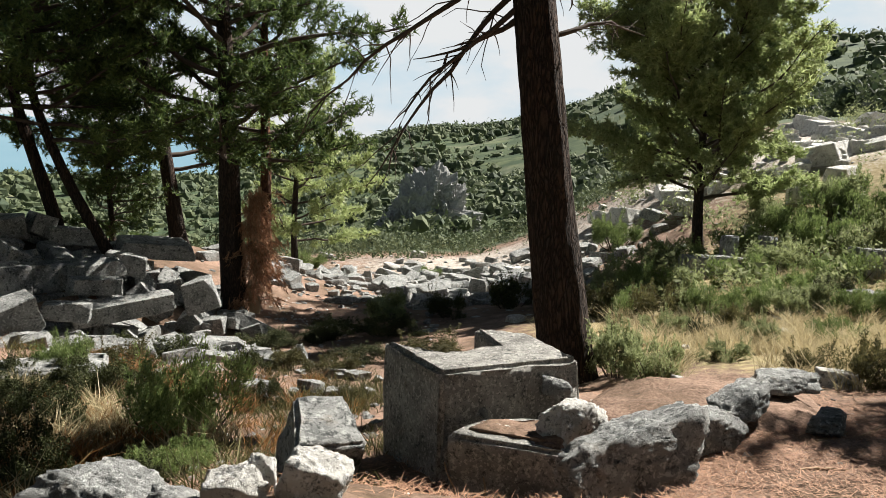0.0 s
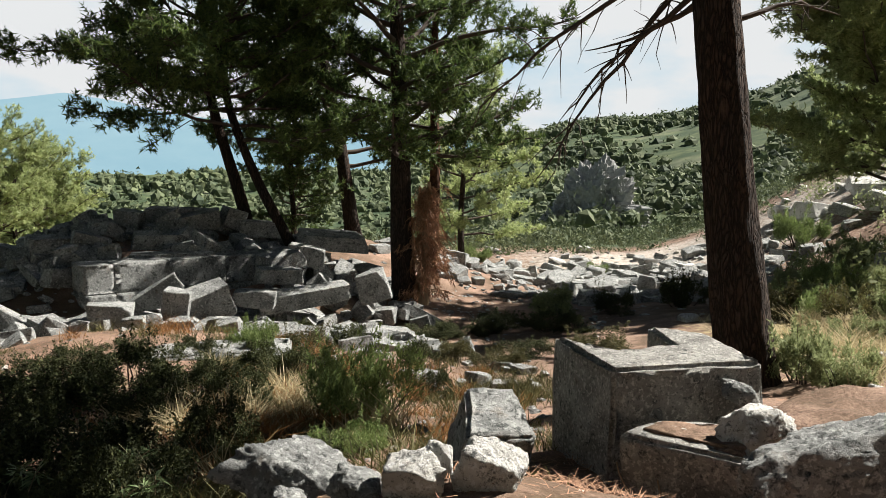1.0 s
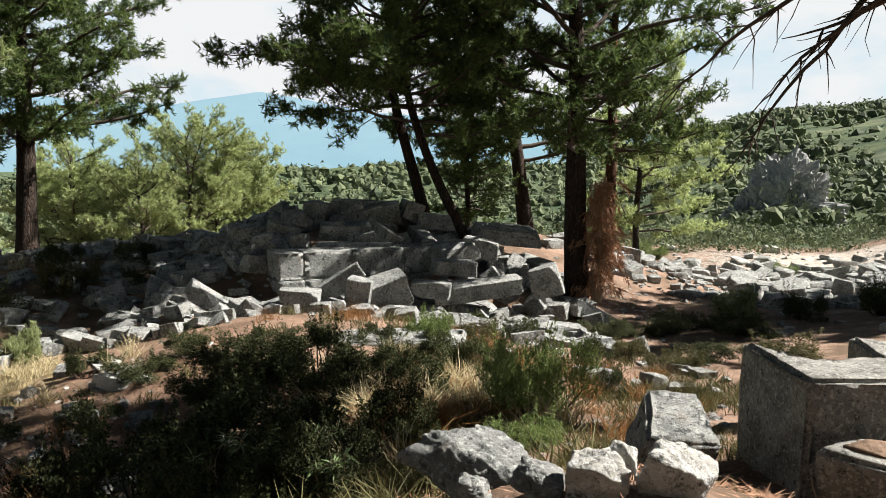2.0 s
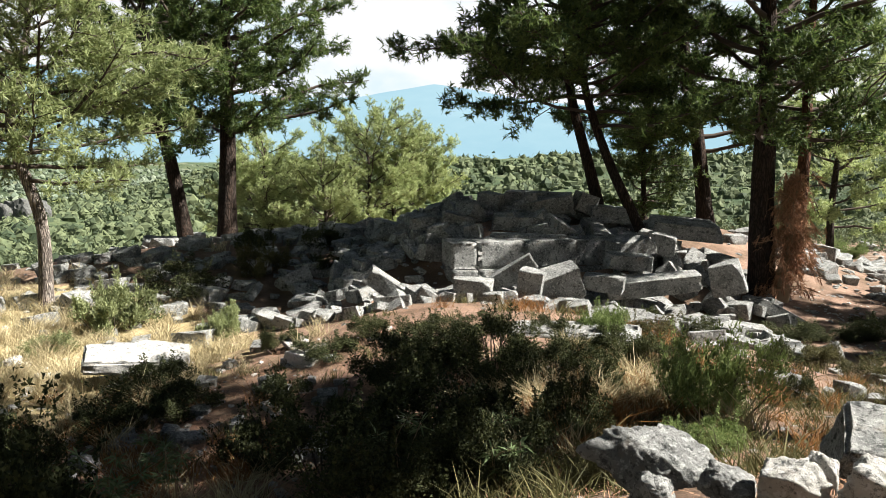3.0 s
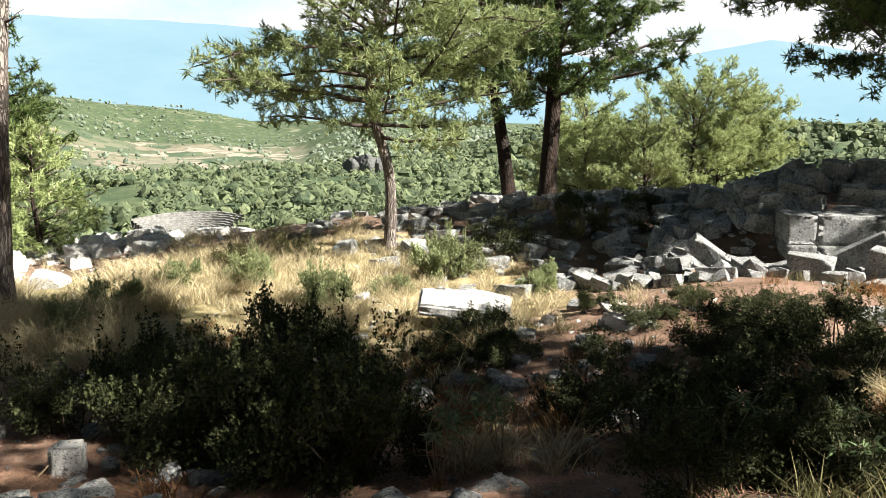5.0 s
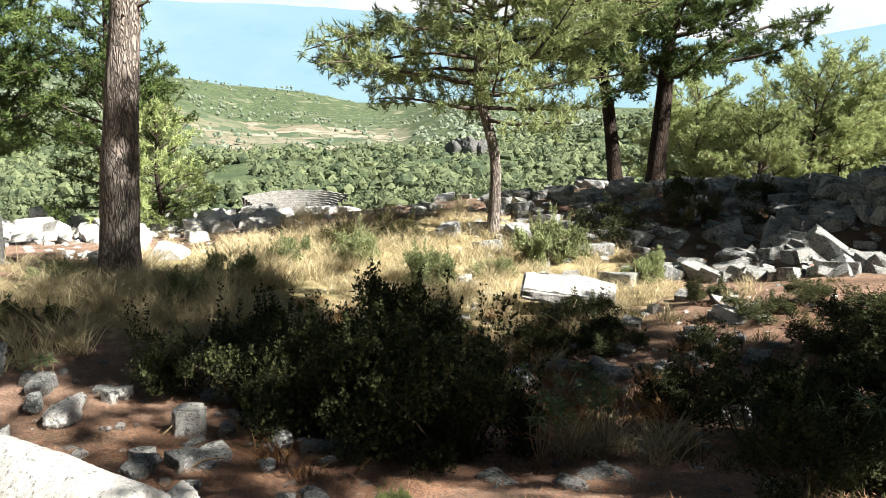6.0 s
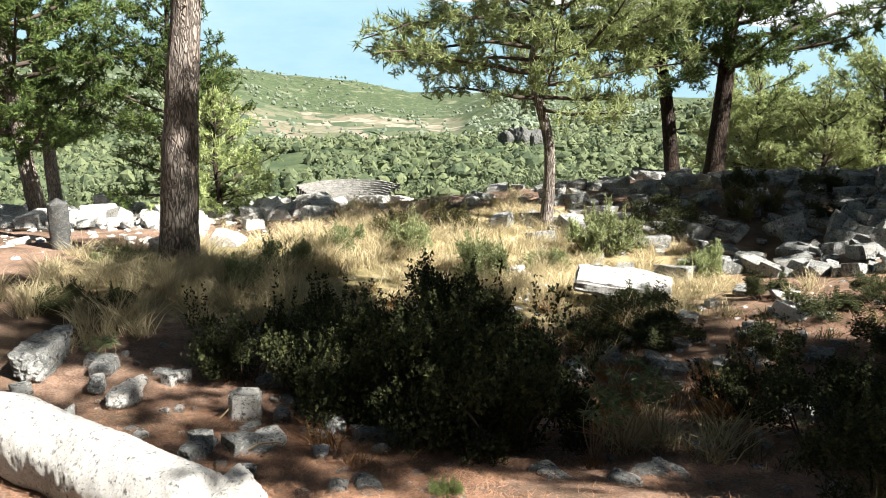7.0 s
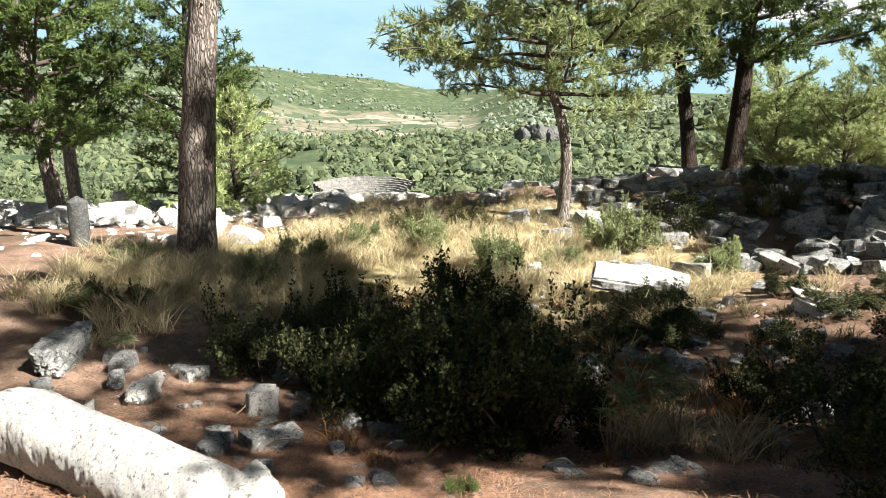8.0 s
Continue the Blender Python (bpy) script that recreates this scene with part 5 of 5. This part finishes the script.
plant_out(P_BRIGHT, [(-2.70, 8.29, 0.68, 1.22), (-2.32, 6.52, 0.41, 0.41), (-5.13, 10.31, 0.44, 0.70), (5.64, 23.28, 0.89, 1.15), (8.43, 21.60, 1.03, 1.20), (8.96, 19.58, 0.88, 0.96), (-6.77, 37.74, 1.13, 1.08),
                     (13.51, 26.96, 1.22, 1.77), (14.13, 25.56, 0.96, 1.93), (-5.14, 10.46, 0.42, 0.66), (-0.58, 34.62, 0.64, 0.64), (7.11, 31.60, 0.95, 1.79), (-4.97, 1.10, 0.15, 0.22), (8.08, 26.30, 1.22, 1.22), (9.28, 16.70, 0.85, 0.99)],
          "light green feathery broom bush", "shrub", "broom bushes")
plant_out(P_BRIGHT + P_SAGE, [(5.57, 21.00, 0.89, 1.21), (6.03, 17.28, 0.75, 1.02), (7.39, 17.97, 0.79, 1.01), (8.13, 16.99, 0.84, 0.91), (10.05, 22.81, 1.01, 1.29), (6.50, 21.02, 0.73, 1.06), (10.74, 20.25, 1.01, 1.18),
                              (9.93, 26.13, 1.03, 1.34), (12.16, 24.83, 1.32, 1.83), (12.21, 21.89, 1.01, 1.66), (4.28, 14.35, 0.56, 0.67), (5.67, 13.34, 0.49, 0.60), (7.08, 13.57, 0.63, 0.63), (4.32, 18.22, 0.63, 0.91),
                              (12.05, 26.68, 1.18, 1.72), (14.11, 27.01, 1.34, 1.79), (7.19, 25.86, 0.89, 1.19), (4.71, 22.07, 0.67, 1.00)],
          "rounded light green bush on the sunny slope", "shrub", "bushes of the slope")
drop_protos(P_SHRUB + P_OLIVE + P_SAGE + P_BRIGHT)



def meadow(zones, leaf, label, seed, blades=70):
    """Tufts of curved blades over several patches of x, y, radii, tufts, height; one sward."""
    rng = np.random.RandomState(seed)
    vs = []
    for cx, cy, rx, ry, n, tall in zones:
        tx, ty = cx + rng.normal(0, 0.5, n) * rx, cy + rng.normal(0, 0.5, n) * ry
        th = tall * rng.uniform(0.5, 1.25, n)
        k = np.repeat(np.arange(n), blades)
        m = len(k)
        root = np.stack([tx[k] + rng.normal(0, 0.10, m), ty[k] + rng.normal(0, 0.10, m), land(tx, ty)[k] - 0.02], 1)
        d = np.stack([rng.normal(0, 0.42, m), rng.normal(0, 0.42, m), np.ones(m)], 1)
        ln = (th[k] * rng.uniform(0.35, 1.1, m))[:, None]
        s = np.cross(d, rng.normal(0, 1, (m, 3)))
        s *= 0.0055 / np.linalg.norm(s, axis=1)[:, None]
        mid, tip = root + d * ln * 0.5, root + d * ln * np.array([1.3, 1.3, 0.88])
        vs.append(np.stack([root - s, root + s, mid + s * 0.8, mid - s * 0.8, tip + s * 0.15, tip - s * 0.15], 1).reshape(-1, 3))
    v = np.concatenate(vs)
    k = np.arange(len(v) // 6)[:, None] * 6
    f = np.concatenate([k + np.array([[0, 1, 2, 3]]), k + np.array([[3, 2, 4, 5]])])
    tagged(new("grass", mesh_of("grass", v, f, leaf)), label, "grass", kind="stuff")


meadow(((-15.2, 6.0, 5.0, 3.6, 330, 0.42), (-14.0, -0.8, 2.6, 2.8, 150, 0.5), (6.5, 13.5, 4.5, 5.5, 240, 0.42), (-4.2, 7.6, 1.6, 1.8, 50, 0.4), (-17, 3.0, 3.4, 2.8, 110, 0.45),
        (-6.3, 3.8, 0.8, 0.8, 14, 0.4), (11, 20, 5, 5, 160, 0.4)), STRAW, "patches of dry straw coloured grass", 1)
meadow(((-3.4, 7.4, 1.6, 1.8, 40, 0.33), (-7.2, 4.4, 1.4, 1.4, 36, 0.33), (-9.5, 2.0, 3.0, 2.0, 36, 0.28), (-10, 5, 2.0, 1.5, 30, 0.3), (-4, 11, 3, 1.5, 50, 0.3)), RUST_GRASS, "patches of rust brown dry grass", 2, 70)
meadow(((-2.4, 7.2, 2.2, 2.8, 110, 0.22), (-4.5, 10, 3.0, 2.5, 110, 0.26), (-0.6, 12.0, 2.5, 2.5, 70, 0.28), (-3.2, 4.6, 1.5, 1.2, 40, 0.25), (-9.5, 4.5, 2.5, 2.5, 60, 0.22)), OLIVE_BUSH, "patches of dull olive grass in the shade", 3, 60)


def squill(x, y, tall, seed, stems=5):
    """A plant with bare stems that end in stars of long pale leaves."""
    rng = np.random.RandomState(seed)
    ob = new("oleander_plant")
    ob.location = (x, y, height(x, y))
    wood, v = Heap(), []
    for i in range(stems):
        tip = np.array([rng.normal(0, 0.22), rng.normal(0, 0.22), rng.uniform(0.55, 1.0)]) * tall
        t = np.linspace(0, 1, 6)[:, None]
        path = tip * t + np.sin(t * 3) * rng.normal(0, 0.05, 3)
        wood.add(*tube(path, np.linspace(0.009, 0.004, 6), 5))
        for j in range(22):
            a = rng.uniform(0, 6.28)
            d = np.array([math.cos(a), math.sin(a), rng.uniform(-0.7, 0.9)])
            s = np.cross(d, rng.normal(0, 1, 3))
            s /= np.linalg.norm(s)
            ln = rng.uniform(0.07, 0.14)
            p = path[-1] - np.array([0, 0, rng.uniform(0, 0.08)])
            v += [p, p + d * ln * 0.5 + s * 0.009, p + d * ln + np.array([0, 0, -0.02]), p + d * ln * 0.5 - s * 0.009]
    part("branchwork", wood.mesh("branchwork", DRY_TWIG, True), ob)
    part("foliage", mesh_of("foliage", np.array(v), np.arange(len(v)).reshape(-1, 4), LONG_LEAF), ob, "stars of long pale green leaves")
    tagged(ob, "wild plant with bare stems and long pale leaves", "plant", "wild plants")


for i, (x, y, tall) in enumerate(((-5.97, 3.53, 0.85), (-5.94, 3.10, 0.75), (-5.80, 2.73, 0.7), (-3.91, 5.48, 0.45), (-3.13, 4.43, 0.4), (-4.20, 5.82, 0.4),
                                  (-7.58, 4.48, 0.5), (-9.73, -1.57, 0.35), (-4.25, 4.62, 0.6))):
    squill(x, y, tall, 300 + i, 7 if i < 3 else 4)

# ---------------------------------------------------------------- litter: pebbles, fallen needles, sticks


def strewn_stones(n, cx, cy, rx, ry, s0, s1, mat, seed, label):
    rng = np.random.RandomState(seed)
    d, f = BALLS[1]
    x, y = cx + rng.normal(0, 0.5, n) * rx, cy + rng.normal(0, 0.5, n) * ry
    z = land(x, y)
    s = s0 + (s1 - s0) * rng.uniform(0, 1, n) ** 2.5
    k = rng.uniform(0.6, 1.3, (n, len(d), 1))
    v = d[None] * k * s[:, None, None] * np.array([1.2, 1.0, 0.6]) + np.stack([x, y, z], 1)[:, None]
    ff = f[None] + (np.arange(n) * len(d))[:, None, None]
    tagged(new("pebbles", mesh_of("pebbles", v.reshape(-1, 3), ff.reshape(-1, 3), mat)), label, "pebbles", kind="stuff")


strewn_stones(900, -8.0, 3.0, 5.0, 5.0, 0.012, 0.07, STONE, 1, "small grey pebbles strewn over the slope")
strewn_stones(700, -14.0, 6.0, 6.0, 4.0, 0.015, 0.08, PALE, 2, "small white pebbles strewn over the clearing")
strewn_stones(1500, 0.0, 29.0, 9.0, 9.0, 0.03, 0.14, STONE, 3, "grey rubble strewn over the stony field")
strewn_stones(900, -26.0, -1.5, 8.0, 6.0, 0.03, 0.14, PALE, 4, "pale rubble strewn over the lower terrace")
strewn_stones(500, -4.0, 19.0, 3.0, 4.0, 0.015, 0.06, PALE, 5, "small pale pebbles on the red path")
strewn_stones(700, -10.0, 15.5, 7.0, 4.5, 0.03, 0.11, STONE, 6, "broken grey chips between the tumbled blocks")

strewn_stones(700, -2.6, 9.0, 3.6, 4.5, 0.02, 0.09, STONE, 7, "small grey stones on the shaded slope")
strewn_stones(250, 2.6, 5.0, 2.5, 2.5, 0.008, 0.035, PALE, 8, "small pale stones in the needle litter")


def fallen_needles(n, cx, cy, rx, ry, seed, length=0.10, lift=0.02, mat=LITTER):
    rng = np.random.RandomState(seed)
    x, y = cx + rng.normal(0, 0.5, n) * rx, cy + rng.normal(0, 0.5, n) * ry
    z = land(x, y) + rng.uniform(0.0, lift + 0.03, n)
    a = rng.uniform(0, 6.28, n)
    d = np.stack([np.cos(a), np.sin(a), rng.uniform(-0.15, 0.3, n)], 1) * length * rng.uniform(0.5, 1.2, (n, 1))
    s = np.stack([-np.sin(a), np.cos(a), 0 * a], 1) * 0.0035
    p = np.stack([x, y, z], 1)
    v = np.stack([p - s, p + s, p + d], 1).reshape(-1, 3)
    tagged(new("needle_litter", mesh_of("needle_litter", v, np.arange(len(v)).reshape(-1, 3), mat)), "loose layer of fallen red brown pine needles", "pine needles", kind="stuff")


fallen_needles(42000, -6.4, 0.2, 3.4, 3.4, 1)
fallen_needles(36000, 2.0, 5.4, 2.6, 2.6, 2)
fallen_needles(30000, -6.5, 6.0, 5.5, 5.5, 3, 0.13)

for x, y, ln, ang, dip in ((2.15, 4.40, 0.8, 10, 0.05), (2.55, 5.05, 0.9, 15, 0.03), (0.15, 4.95, 0.35, 100, 1.2), (0.3, 4.9, 0.3, 60, 1.0), (-6.70, -0.19, 0.5, 60, 0.5), (-7.75, -0.35, 0.4, 80, 0.9), (-2.39, 7.35, 0.6, 160, 0.1)):
    _rng = np.random.RandomState(int(abs(x * 100)))
    _p = bent((0, 0, 0.03), (math.cos(radians(ang)), math.sin(radians(ang)), dip), ln, -0.1, 9, _rng, 0.12)
    _o = new("stick", mesh_of("stick", *tube(_p, np.linspace(0.011, 0.004, 9), 6), DRY_TWIG, True))
    _o.location = (x, y, height(x, y))
    tagged(_o, "dry bare stick on the needle litter", "stick", "sticks")
